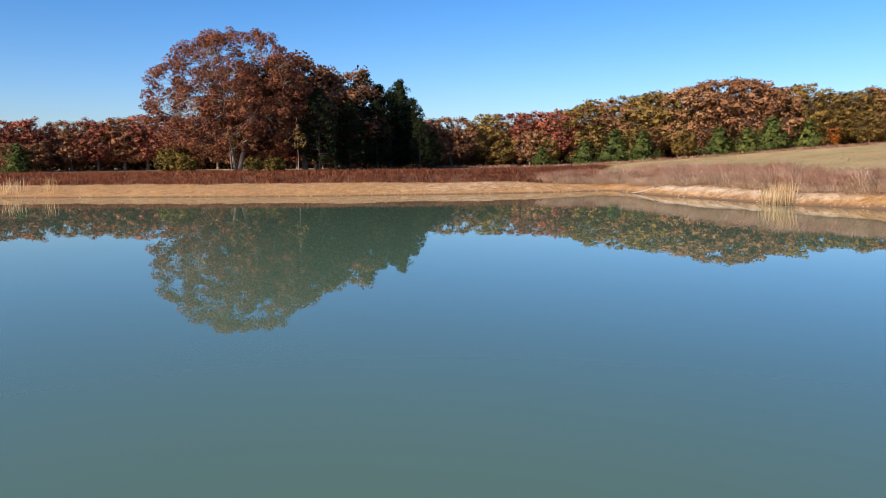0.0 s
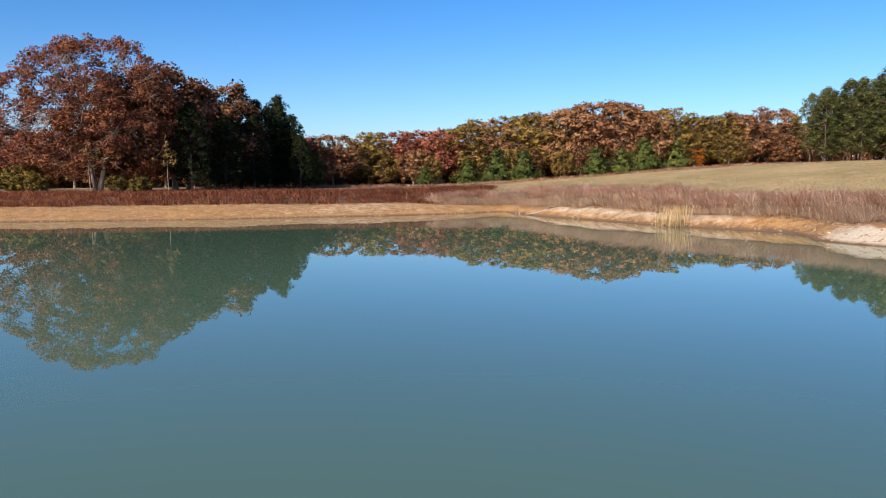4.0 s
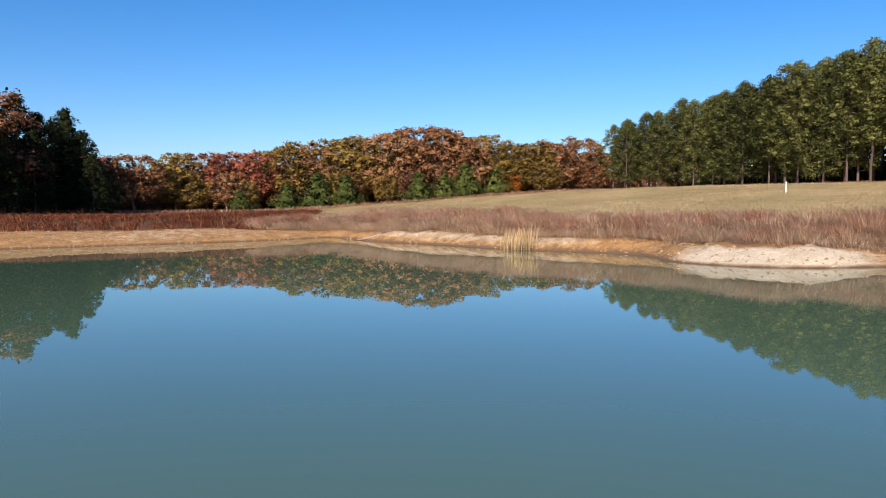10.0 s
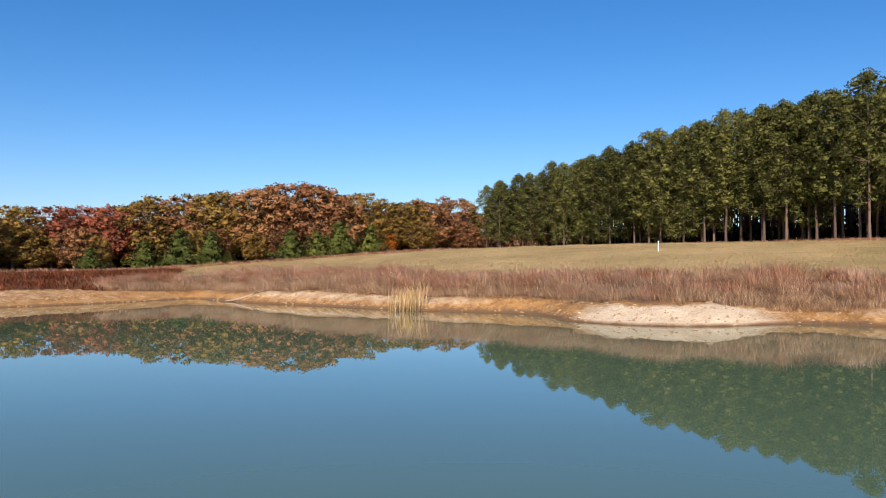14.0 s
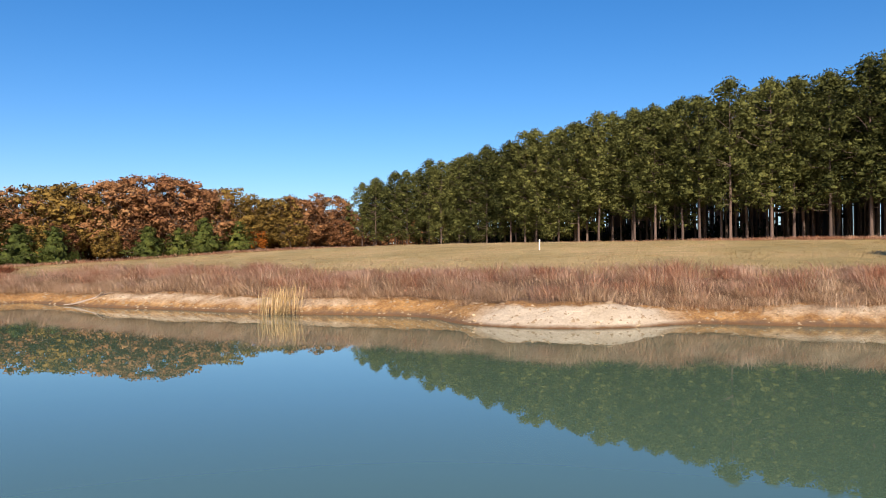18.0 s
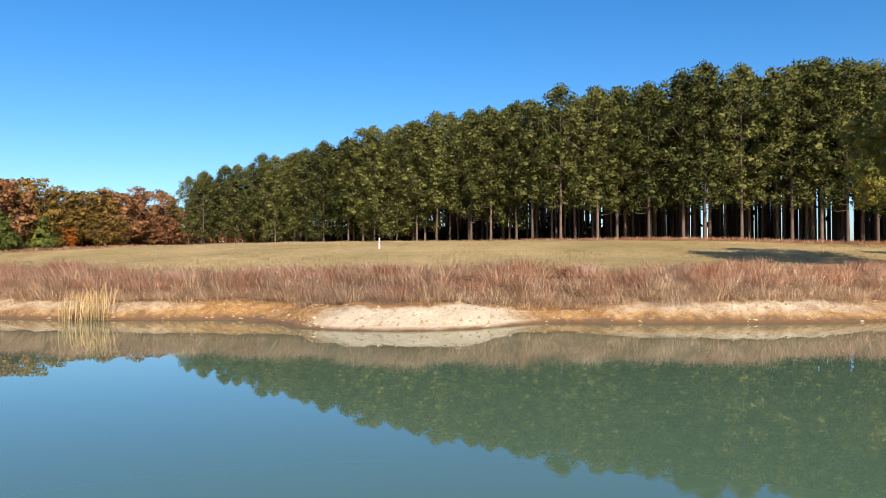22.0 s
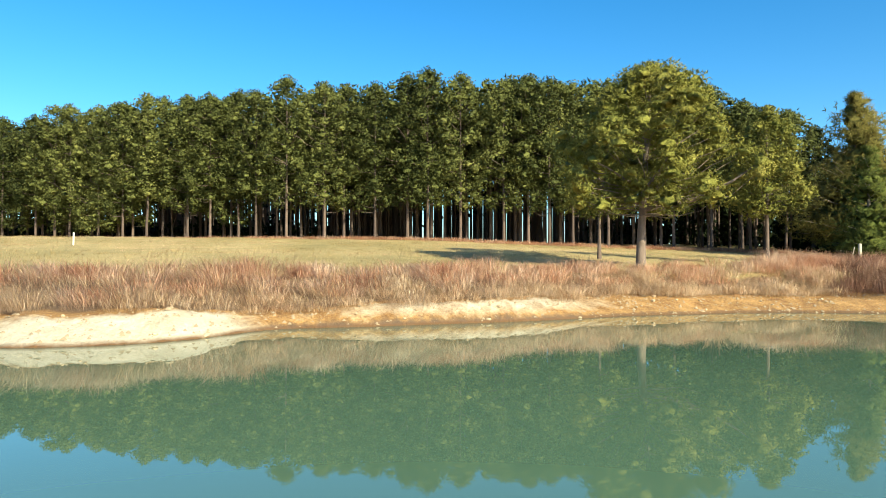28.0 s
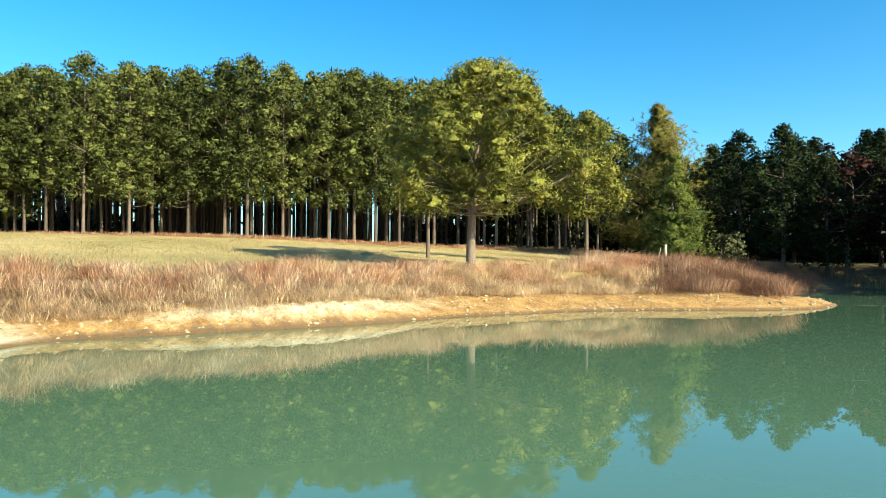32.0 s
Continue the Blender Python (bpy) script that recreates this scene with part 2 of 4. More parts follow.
def water_material():
    """Still, cloudy pond water: a green body under a mirror surface with faint ripples."""
    m, n, l, b = material("cloudy green pond water", 0.006)
    cloud = noise_tex(n, l, 0.06, 3)
    c = mixed(n, l, cloud.outputs[0], (0.073, 0.132, 0.084), (0.092, 0.16, 0.101))
    l.new(c, b.inputs["Base Color"])
    b.inputs["IOR"].default_value = 1.52
    rip = noise_tex(n, l, 0.9, 2)
    bp = n.new("ShaderNodeBump")
    bp.inputs["Strength"].default_value, bp.inputs["Distance"].default_value = 0.03, 0.02
    l.new(rip.outputs[0], bp.inputs["Height"])
    l.new(bp.outputs[0], b.inputs["Normal"])
    return m


# ---- helpers ----
def mesh_of(name, verts, faces, mat, smooth=False, normals=None):
    """A mesh from arrays: verts (n, 3) and faces (m, k), all faces with k corners. normals: the way each corner faces, for leafage."""
    verts, faces = np.asarray(verts, np.float32), np.asarray(faces, np.int32)
    me = bpy.data.meshes.new(name)
    me.vertices.add(len(verts))
    me.vertices.foreach_set("co", verts.ravel())
    me.loops.add(faces.size)
    me.loops.foreach_set("vertex_index", faces.ravel())
    me.polygons.add(len(faces))
    me.polygons.foreach_set("loop_start", np.arange(len(faces), dtype=np.int32) * faces.shape[1])
    if smooth or normals is not None:
        me.polygons.foreach_set("use_smooth", np.ones(len(faces), bool))
    me.materials.append(mat)
    me.update(calc_edges=True)
    if normals is not None:
        me.normals_split_custom_set_from_vertices(np.asarray(normals, float).tolist())
    return me


def merge(pieces):
    vs, fs, at = [], [], 0
    for v, f in pieces:
        vs.append(v)
        fs.append(f + at)
        at += len(v)
    return np.concatenate(vs), np.concatenate(fs)


def unit(a):
    return a / np.maximum(np.linalg.norm(a, axis=-1, keepdims=True), 1e-9)


def tube(points, radii, sides=6):
    """A tapered limb along points, closed at its tip."""
    p = np.asarray(points, float)
    t = unit(np.gradient(p, axis=0))
    ref = np.array((0.0, 0.0, 1.0)) if abs(t[0][2]) < 0.8 else np.array((1.0, 0.0, 0.0))
    a = unit(np.cross(t, ref))
    b = np.cross(t, a)
    ang = np.arange(sides) * 2 * math.pi / sides
    ring = a[:, None] * np.cos(ang)[None, :, None] + b[:, None] * np.sin(ang)[None, :, None]
    v = (p[:, None] + ring * np.asarray(radii)[:, None, None]).reshape(-1, 3)
    i, j = np.meshgrid(np.arange(len(p) - 1), np.arange(sides), indexing="ij")
    k = (j + 1) % sides
    f = np.stack([i * sides + j, i * sides + k, (i + 1) * sides + k, (i + 1) * sides + j], -1).reshape(-1, 4)
    return v, f


def faced(v, f, out):
    """Turn each face to look the way of out (one per face); the corners face so too, as leafage on a rounded clump does."""
    g = np.cross(v[f[:, 1]] - v[f[:, 0]], v[f[:, 2]] - v[f[:, 0]])
    back = (g * out).sum(1) < 0
    f[back] = f[back][:, ::-1]
    n = np.empty_like(v)
    n[f.ravel()] = np.repeat(unit(out * 0.85 + unit(np.where(back[:, None], -g, g)) * 0.4), f.shape[1], 0)
    return v, f, n


def leaves(centers, size, rng, out=None):
    """A bent four-cornered leaf at each centre; out: the way that its clump faces there."""
    n = len(centers)
    a = unit(rng.normal(size=(n, 3)))
    b = unit(np.cross(a, rng.normal(size=(n, 3))))
    c = np.cross(a, b)
    s = (size * rng.uniform(0.6, 1.3, n))[:, None]
    v = np.stack([centers - a * s * 0.5, centers + b * s * 0.36 + c * s * 0.12, centers + a * s * 0.5, centers - b * s * 0.36 + c * s * 0.12], 1)
    v, f = v.reshape(-1, 3), np.arange(4 * n).reshape(-1, 4)
    return (v, f) if out is None else faced(v, f, out)


def needles(centers, heading, count, length, width, rng):
    """Tufts: count thin needles fan out of each centre, about its heading."""
    n = len(centers)
    d = unit(heading[:, None] * 0.75 + rng.normal(size=(n, count, 3)) * 0.75)
    side = unit(np.cross(d, rng.normal(size=(n, count, 3))))
    ln = length * rng.uniform(0.6, 1.15, (n, count, 1))
    o = centers[:, None] + d * ln * 0.05
    v = np.stack([o - side * width * 0.5, o + side * width * 0.5, o + d * ln], 2).reshape(-1, 3)
    f = np.arange(3 * n * count).reshape(-1, 3)
    return faced(v, f, unit(np.repeat(heading, count, 0) + d.reshape(-1, 3) * 0.35))


def round_lump(subdivisions):
    bm = bmesh.new()
    bmesh.ops.create_icosphere(bm, subdivisions=subdivisions, radius=1.0)
    v = np.array([tuple(p.co) for p in bm.verts])
    f = np.array([[q.index for q in p.verts] for p in bm.faces])
    bm.free()
    return unit(v), f


LUMP = round_lump(1)


def hearts(centers, radii, flat, rng):
    """The dense inside of each leaf clump: a craggy lump, flatter below, that its leaves cover."""
    lump_v, lump_f = LUMP
    n, m = len(centers), len(lump_v)
    v = lump_v[None] * rng.uniform(0.6, 1.15, (n, m, 1)) * np.asarray(radii)[:, None, None] * np.array((1, 1, flat))
    v[..., 2] *= np.where(v[..., 2] < 0, 0.7, 1.0)
    f = (np.arange(n)[:, None, None] * m + lump_f[None]).reshape(-1, 3)
    facing = unit(lump_v[None] + rng.normal(size=(n, m, 3)) * 0.8).reshape(-1, 3)
    return (v + np.asarray(centers)[:, None]).reshape(-1, 3), f, facing


def split_quads(f):
    return np.concatenate([f[:, [0, 1, 2]], f[:, [0, 2, 3]]])


def leafage(a, b):
    """Two lots of (verts, faces, facing) as one."""
    return np.concatenate([a[0], b[0]]), np.concatenate([a[1], b[1] + len(a[0])]), np.concatenate([a[2], b[2]])


def clumps(centers, radii, flat, rng, per, size, solid=0.8, width=0.0, count=3, lift=0.25):
    """Clumps of leafage: a craggy dense inside under a coat of leaves, or of needle sprays where width is given. per: leaves on a clump of mean size."""
    centers, radii = np.asarray(centers), np.asarray(radii)
    n = np.maximum(3, (per * (radii / radii.mean()) ** 2).astype(int))
    c, r = np.repeat(centers, n, 0), np.repeat(radii, n)[:, None]
    out = unit(rng.normal(size=c.shape) + np.array((0, 0, lift)))
    at = c + out * r * rng.uniform(0.62, 1.02, r.shape) * np.array((1, 1, flat))
    out = unit(out + rng.normal(size=out.shape) * 0.25)
    if width:
        lot = needles(at, out, count, size, width, rng)
    else:
        v, f, facing = leaves(at, size, rng, out)
        lot = v, split_quads(f), facing
    return leafage(lot, hearts(centers, radii * solid, flat, rng))


def blades(roots, height, width, lean, rng, spread=0.5, facing=None):
    """Grass: a bent blade of two three-cornered faces on each root."""
    n = len(roots)
    h = (np.asarray(height) * rng.uniform(0.6, 1.05, n))[:, None]
    way = rng.normal(size=(n, 3)) * spread
    way[:, 2] = 0
    way[:, :2] += np.asarray(lean)
    side = rng.normal(size=(n, 3))
    side[:, 2] = 0
    side = unit(side) * (width * rng.uniform(0.6, 1.3, n))[:, None] * 0.5
    mid = roots + way * h * 0.3 + np.array((0, 0, 1.0)) * h * 0.66
    tip = roots + way * h * 0.8 + np.array((0, 0, 1.0)) * h * (1 - 0.12 * np.abs(way).sum(1, keepdims=True)).clip(0.5, 1)
    v = np.stack([roots, mid + side, tip, mid - side], 1).reshape(-1, 3)
    f = (np.arange(n)[:, None, None] * 4 + np.array([[0, 1, 3], [1, 2, 3]])[None]).reshape(-1, 3)
    return (v, f, None) if facing is None else (v, f, np.repeat(unit(facing + rng.normal(size=facing.shape) * 0.3), 4, 0))


def thing(name, at, label, category, group="", kind="", turn=0.0, scale=1.0):
    e = new(name)
    e.location, e.rotation_euler, e.scale = at, (0, 0, turn), (scale, scale, scale)
    return tagged(e, label, category, group, kind)


def part(name, me, parent, label=""):
    o = new(name, me)
    o.parent = parent
    return tagged(o, label) if label else o


# ---- shore, ground and water ----
# along the water's edge: x, y, width of the bare bank, height of its top
SHORE = [(-75, 35, 6, .85), (-62, 38, 6, .85), (-52.7, 41.2, 6, .85), (-39.5, 43.2, 6, .85), (-32, 44.6, 6, .85), (-25, 46.2, 6, .85), (-18, 48.8, 5.5, .85),
         (-11.2, 51.5, 5, .8), (-6.5, 53.8, 4, .75), (-3, 56.4, 3, .6), (-1, 58, 2, .5), (.5, 55, 2, .6), (3, 50.2, 1.9, .75), (6, 46.4, 1.8, .8), (9, 42, 1.7, .75),
         (11, 39.4, 1.6, .7), (13.2, 37.4, 1.6, .75), (15.2, 35.4, 1.6, .75), (15.9, 33.2, 1.7, .7), (15.6, 31, 2, .72), (15.9, 29.2, 2.1, .78), (17, 27.4, 2, .7),
         (18.5, 26.2, 2, .8), (20.5, 25.6, 2, .82), (22.7, 25.6, 1.8, .6), (24.3, 25.2, 1.5, .5), (25.8, 23.6, 1.5, .65), (28.5, 21.2, 1.5, .75), (31, 19, 1.5, .78),
         (33.5, 17.3, 2.2, .75), (36.3, 15.4, 3, .7), (38.5, 13.2, 3.4, .68), (40.6, 11.2, 3.8, .65), (42.2, 8.4, 4, .63), (43, 5.8, 4, .62), (44, 3.2, 3.8, .6),
         (45, .6, 3.4, .55), (46.6, -1.4, 3, .5), (49.7, -3, 2.6, .45), (51.5, -2.6, 2, .4), (54, -.2, 1.4, .35), (58, -.8, 1.2, .3), (64, -3, 1.2, .3), (71, -8, 1.2, .3),
         (76, -13.5, 1.2, .3), (67, -14.5, 1.2, .4), (58, -16.5, 2, .5), (47, -28, 4, .8), (30, -44, 4, .8), (0, -52, 4, .8), (-40, -48, 4, .8), (-72, -25, 4, .8), (-82, 10, 5, .8)]


def smooth_loop(pts, steps=6):
    """The closed curve through pts, with its values."""
    p = np.array(pts, float)
    a, b, c, d = np.roll(p, 1, 0), p, np.roll(p, -1, 0), np.roll(p, -2, 0)
    out = []
    for k in range(steps):
        t = k / steps
        out.append(0.5 * (2 * b + (c - a) * t + (2 * a - 5 * b + 4 * c - d) * t * t + (3 * b - a - 3 * c + d) * t ** 3))
    return np.stack(out, 1).reshape(-1, p.shape[1])


EDGE = smooth_loop(SHORE)


def shore_distance(x, y):
    """Distance to the water's edge (negative over water), and the bank's width and height there."""
    p = np.stack([np.ravel(x), np.ravel(y)], 1).astype(float)
    a, b = EDGE, np.roll(EDGE, -1, 0)
    dist, wide, high = (np.empty(len(p)) for _ in range(3))
    inside = np.zeros(len(p), bool)
    for s in range(0, len(p), 8000):
        q = p[s:s + 8000, None]
        ab = (b - a)[None, :, :2]
        t = (((q - a[None, :, :2]) * ab).sum(2) / np.maximum((ab ** 2).sum(2), 1e-9)).clip(0, 1)
        d = np.hypot(*np.moveaxis(q - a[None, :, :2] - ab * t[..., None], 2, 0))
        i = d.argmin(1)
        r = np.arange(len(i))
        dist[s:s + 8000] = d[r, i]
        ti = t[r, i]
        wide[s:s + 8000] = a[i, 2] * (1 - ti) + b[i, 2] * ti
        high[s:s + 8000] = a[i, 3] * (1 - ti) + b[i, 3] * ti
        up = (a[None, :, 1] > q[..., 1]) != (b[None, :, 1] > q[..., 1])
        xs = a[None, :, 0] + (q[..., 1] - a[None, :, 1]) / np.where(np.abs(ab[..., 1]) < 1e-9, 1e-9, ab[..., 1]) * ab[..., 0]
        inside[s:s + 8000] = ((up & (q[..., 0] < xs)).sum(1) % 2) == 1
    return np.where(inside, -dist, dist), wide, high


def step(a, b, v):
    t = ((v - a) / (b - a)).clip(0, 1)
    return t * t * (3 - 2 * t)


def wobble(x, y, s, seed=0.0):
    """Slow unevenness of the ground, about -1 to 1."""
    return (np.sin(x / s + seed) * np.cos(y / s * 1.17 + 2 * seed) + 0.6 * np.sin(x / s * 2.3 - y / s * 1.9 + seed) + 0.4 * np.cos(x / s * 4.1 + y / s * 3.3)) / 2


def ground_height(x, y, with_masks=False):
    x, y = np.asarray(x, float).ravel(), np.asarray(y, float).ravel()
    d, w, h = shore_distance(x, y)
    dam = 1 - step(-14, 4, x) * (1 - step(-30, -45, y))
    top = 1.72 - 0.25 * dam
    run = 4.5 + 5 * dam
    w = w * (1 + 0.07 * wobble(x, y, 1.2, 4) + 0.16 * wobble(x, y, 2.4, 5))
    bank = h * np.sin(math.pi / 2 * (d / w).clip(0, 1)) ** 0.95
    rise = (top - h) * step(0, 1, (d - w) / run)
    east = step(-15, 50, x)
    field = 3.1 * east * ((d - 6) / 50).clip(0, 1)
    z = np.where(d < 0, np.maximum(d * 0.35, -2.5), bank + rise + field)
    near = step(120, 40, d)
    z = z + np.where(d > 0, (wobble(x, y, 0.9) * 0.06 + wobble(x, y, 3.1, 1) * 0.07 + (wobble(x, y, 0.21, 9) + wobble(y, x, 0.37, 4)) * 0.05 * step(2.2, 1.0, d / w)) * near * (d / 0.9).clip(0, 1), 0)
    if not with_masks:
        return z
    return z, d, w, h, dam, east


def on_ground(x, y):
    return float(ground_height([x], [y])[0])


def axis(lo, hi, fine, far):
    core = np.arange(lo, hi + fine, fine)
    out, s, k = [], fine, 0.0
    while k < far:
        s *= 1.25
        k += s
        out.append(k)
    out = np.array(out)
    return np.concatenate([(lo - out)[::-1], core, core[-1] + out])


def build_ground():
    xs, ys = axis(-58, 58, 0.35, 2600), axis(-6, 64, 0.35, 2600)
    gx, gy = np.meshgrid(xs, ys)
    z, d, w, h, dam, east = ground_height(gx, gy, True)
    v = np.stack([gx.ravel(), gy.ravel(), z], 1)
    nx, ny = len(xs), len(ys)
    i, j = np.meshgrid(np.arange(ny - 1), np.arange(nx - 1), indexing="ij")
    f = np.stack([i * nx + j, i * nx + j + 1, (i + 1) * nx + j + 1, (i + 1) * nx + j], -1).reshape(-1, 4)
    me = mesh_of("ground", v, f, ground_material(), True)
    X, Y = gx.ravel(), gy.ravel()
    field = step(5.5, 8.0, d) * (1 - dam) + step(60, 80, d) * dam
    mound = np.exp(-(((X - 19.3) / 4.6) ** 2 + ((Y - 27.6) / 3.4) ** 2) ** 2)
    pale = 1.15 * mound * step(1.05, 0.5, d / w) + 0.7 * step(1.15, 0.8, d / w) * step(0.05, 0.5, d / w) * np.maximum(step(23, 30, X) * step(41, 33, X), step(1, 5, X) * step(17, 12, X) * 0.85)
    pale = pale + 0.36 * dam * step(1.1, 0.8, d / w) * step(0.0, 0.3, d / w) * step(-30, -12, X)
    earth = step(1.5, 1.1, d / w) * step(0.05, 0.45, d)
    col = np.stack([field, pale.clip(0, 1), earth, np.ones_like(d)], 1).astype(np.float32)
    at = me.color_attributes.new("cover", "FLOAT_COLOR", "POINT")
    at.data.foreach_set("color", col.ravel())
    return tagged(new("ground", me), "sandy pond bank, grass slope and mown tan field", "ground", kind="structure")


build_ground()
water_v = [(-100, -70, 0), (100, -70, 0), (100, 70, 0), (-100, 70, 0)]
tagged(new("water", mesh_of("water", water_v, [(0, 1, 2, 3)], water_material())), "still cloudy green pond mirroring trees and sky", "pond", kind="structure")


# ---- trees ----
def pine_meshes(seed, height, bare, reach, puffs, sprays, needle_mat, trunk_r, puff=1.0, wide=0.4, low=0.6, dome=0.55, heavy=0, spray=0.25, width=0.11, count=4, inner=0.25, lobes=0.22, lean=(0, 0), flat=0.72, solid=0.52, bark=None):
    """Trunk with limbs, and a crown of needle sprays gathered in flat-bottomed puffs within an uneven dome. bare: part of the height without branches; wide: where in the crown it is broadest."""
    rng = np.random.default_rng(seed)
    zs = np.linspace(0, height * 0.97, 9)
    sway = np.cumsum(rng.normal(size=(9, 2)) * 0.014 * height / 9, 0)
    sway[:2] = 0
    sway = sway + np.array(lean) * ((zs / height - bare).clip(0, 1) / (0.97 - bare))[:, None] ** 0.7
    spine = np.column_stack([sway, zs])
    wood = [tube(spine, trunk_r * (1 - 0.88 * (zs / height) ** 1.1) * np.where(zs == 0, 1.16, 1), 8)]
    ph = rng.uniform(0, 6.28, 4)

    def envelope(u, az):
        r = low + (1 - low) * np.sin(np.pi / 2 * np.clip(u / wide, 0, 1)) if u < wide else max(0.0, 1 - ((u - wide) / (1 - wide)) ** 2) ** dome
        return reach * r * (1 + lobes * (np.sin(2 * az + ph[0] + 3 * u) * 0.5 + np.sin(3 * az + ph[1] - 7 * u) * 0.5 + np.sin(5 * az + ph[2] + 11 * u) * 0.4))

    def axis_at(z):
        return np.array([np.interp(z, zs, spine[:, 0]), np.interp(z, zs, spine[:, 1]), z])

    z0, z1 = height * bare, height - 0.5 * puff
    at, size = [], []
    limb_count = 0
    for k in range(puffs):
        u = ((k + rng.uniform(0, 1)) / puffs) ** 0.9
        az = k * 2.39996 + rng.uniform(-0.5, 0.5)
        rho = rng.uniform(0.8, 1.0) if rng.random() > inner else rng.uniform(0.15, 0.65)
        r = puff * rng.uniform(0.6, 1.3) * (1.08 - 0.25 * u)
        out = max(0.0, envelope(u, az) - 0.6 * r) * rho
        c = axis_at(z0 + (z1 - z0) * u) + np.array((math.cos(az) * out, math.sin(az) * out, 0))
        root = axis_at(max(height * 0.12, c[2] - out * (0.12 + 0.45 * u) - 0.1))
        thick = np.array((0.05, 0.034, 0.012)) * (trunk_r / 0.22) ** 0.6 * (0.5 + out / reach)
        if limb_count < heavy and rho > 0.72 and u > 0.3:
            root = axis_at(height * (bare - 0.03) + 0.35 * limb_count)
            limb_count += 1
            thick = thick * 1.6
        elif heavy:
            thick = thick * 0.5
        mid = root + (c - root) * 0.5 + np.array((0, 0, -0.1 * out)) + rng.normal(size=3) * 0.06 * out
        q = mid + (c - mid) * 0.55 + rng.normal(size=3) * 0.05 * out
        if k % 3 == 0 or limb_count < heavy:
            wood.append(tube([root, mid, q, c], np.append(thick[:1], np.interp((0.5, 0.78, 1), (0, 0.55, 1), thick)), 5 if heavy else 3))
        at.append(c)
        size.append(r)
    v, f, facing = clumps(at, size, flat, rng, sprays, spray, solid, width, count, 0.4)
    wv, wf = merge(wood)
    return mesh_of("trunk", wv, wf, bark or PINE_BARK, True), mesh_of("crown", v, f, needle_mat, normals=facing)


def oak_meshes(seed, height, reach, leaf_mat, puffs=90, per=30, leaf=0.4, trunk_r=0.3, bare=0.02, bark=None, puff=1.2, core=0.42, solid=0.5, inner=0.22, lobes=0.24, limbs=9, stems=1):
    """A broad-leaved tree: trunk, forking limbs, and leaves in rounded clumps that swell into a few large lobes."""
    rng = np.random.default_rng(seed)
    hub = np.array((0, 0, height * core))
    wood, knots = [], []
    for k in range(stems):
        lean = rng.normal(size=2) * 0.03 * height + (0 if stems == 1 else 1) * np.array((math.cos(k * 2.2), math.sin(k * 2.2))) * 0.13 * height
        spine = np.array([(lean[0] * 0.1, lean[1] * 0.1, 0), (lean[0] * 0.3, lean[1] * 0.3, height * 0.1), (lean[0] * 0.6, lean[1] * 0.6, height * 0.25), (lean[0], lean[1], height * 0.5), (lean[0] * 1.1, lean[1] * 1.1, height * 0.72)])
        wood.append(tube(spine, np.array((1.25, 1.0, 0.85, 0.5, 0.12)) * trunk_r * (1 if k == 0 else 0.7), 8))
        knots += [spine[3], spine[4]]
    for k in range(limbs):
        u = (k + rng.uniform(0, 1)) / limbs
        z0 = height * (bare + 0.12 + 0.5 * u)
        base = np.array([np.interp(z0, spine[:, 2], spine[:, 0]), np.interp(z0, spine[:, 2], spine[:, 1]), z0])
        az = k * 2.4 + rng.uniform(-0.5, 0.5)
        tip = np.array([math.cos(az), math.sin(az), 0]) * reach * (0.72 - 0.34 * u ** 1.7) * rng.uniform(0.8, 1.05) + np.array((0, 0, height * min(0.74, bare + 0.24 + 0.54 * u ** 0.8)))
        mid = base + (tip - base) * 0.5 + np.array((0, 0, 0.06 * reach)) + rng.normal(size=3) * 0.06 * reach
        q = base + (mid - base) * 0.5 + rng.normal(size=3) * 0.04 * reach
        wood.append(tube([base, q, mid, tip], np.array((0.4, 0.28, 0.16, 0.03)) * trunk_r, 5))
        knots += [q, mid, (mid + tip) / 2, tip]
    knots = np.array(knots)
    swell = unit(rng.normal(size=(9, 3)) + np.array((0, 0, 0.3)))
    at, size = [], []
    for k in range(puffs):
        z = 1 - 1.88 * (k + rng.uniform(0, 1)) / puffs
        az = k * 2.39996 + rng.uniform(-0.4, 0.4)
        flat = math.sqrt(max(0.0, 1 - z * z))
        d = np.array((math.cos(az) * flat, math.sin(az) * flat, z))
        r = puff * rng.uniform(0.6, 1.3)
        bump = np.exp(-(1 - swell @ d) / 0.1).max()
        span = np.array((reach, reach, height - hub[2] if z > 0 else hub[2] - height * bare))
        full = 1 - lobes + lobes * bump
        full = full * (flat ** 2.7 + abs(z) ** 2.7) ** (-1 / 2.7)
        rho = full * (rng.uniform(0.88, 1.0) if rng.random() > inner else rng.uniform(0.3, 0.8))
        c = hub + d * np.maximum(span - r * np.array((0.85, 0.85, 0.6)), 0.1) * rho
        c[2] = max(c[2], 0.3 * r)
        near = knots[((knots - c) ** 2).sum(1).argmin()]
        wood.append(tube([near, (near + c) / 2 + rng.normal(size=3) * 0.1 * r, c], np.array((0.07, 0.045, 0.015)) * trunk_r ** 0.5, 3))
        at.append(c)
        size.append(r)
    v, f, facing = clumps(at, size, 0.8, rng, per, leaf, solid)
    wide = np.quantile(np.hypot(v[:, 0], v[:, 1]), 0.985)
    grow = np.array((reach / wide, reach / wide, height / v[:, 2].max()))
    v = v * grow
    keep_up = 0.03 - v[:, 2]
    v[:, 2] += np.maximum(keep_up, 0)
    wv, wf = merge(wood)
    wv = wv * grow
    return mesh_of("trunk", wv, wf, bark or OAK_BARK, True), mesh_of("crown", v, f, leaf_mat, normals=facing)


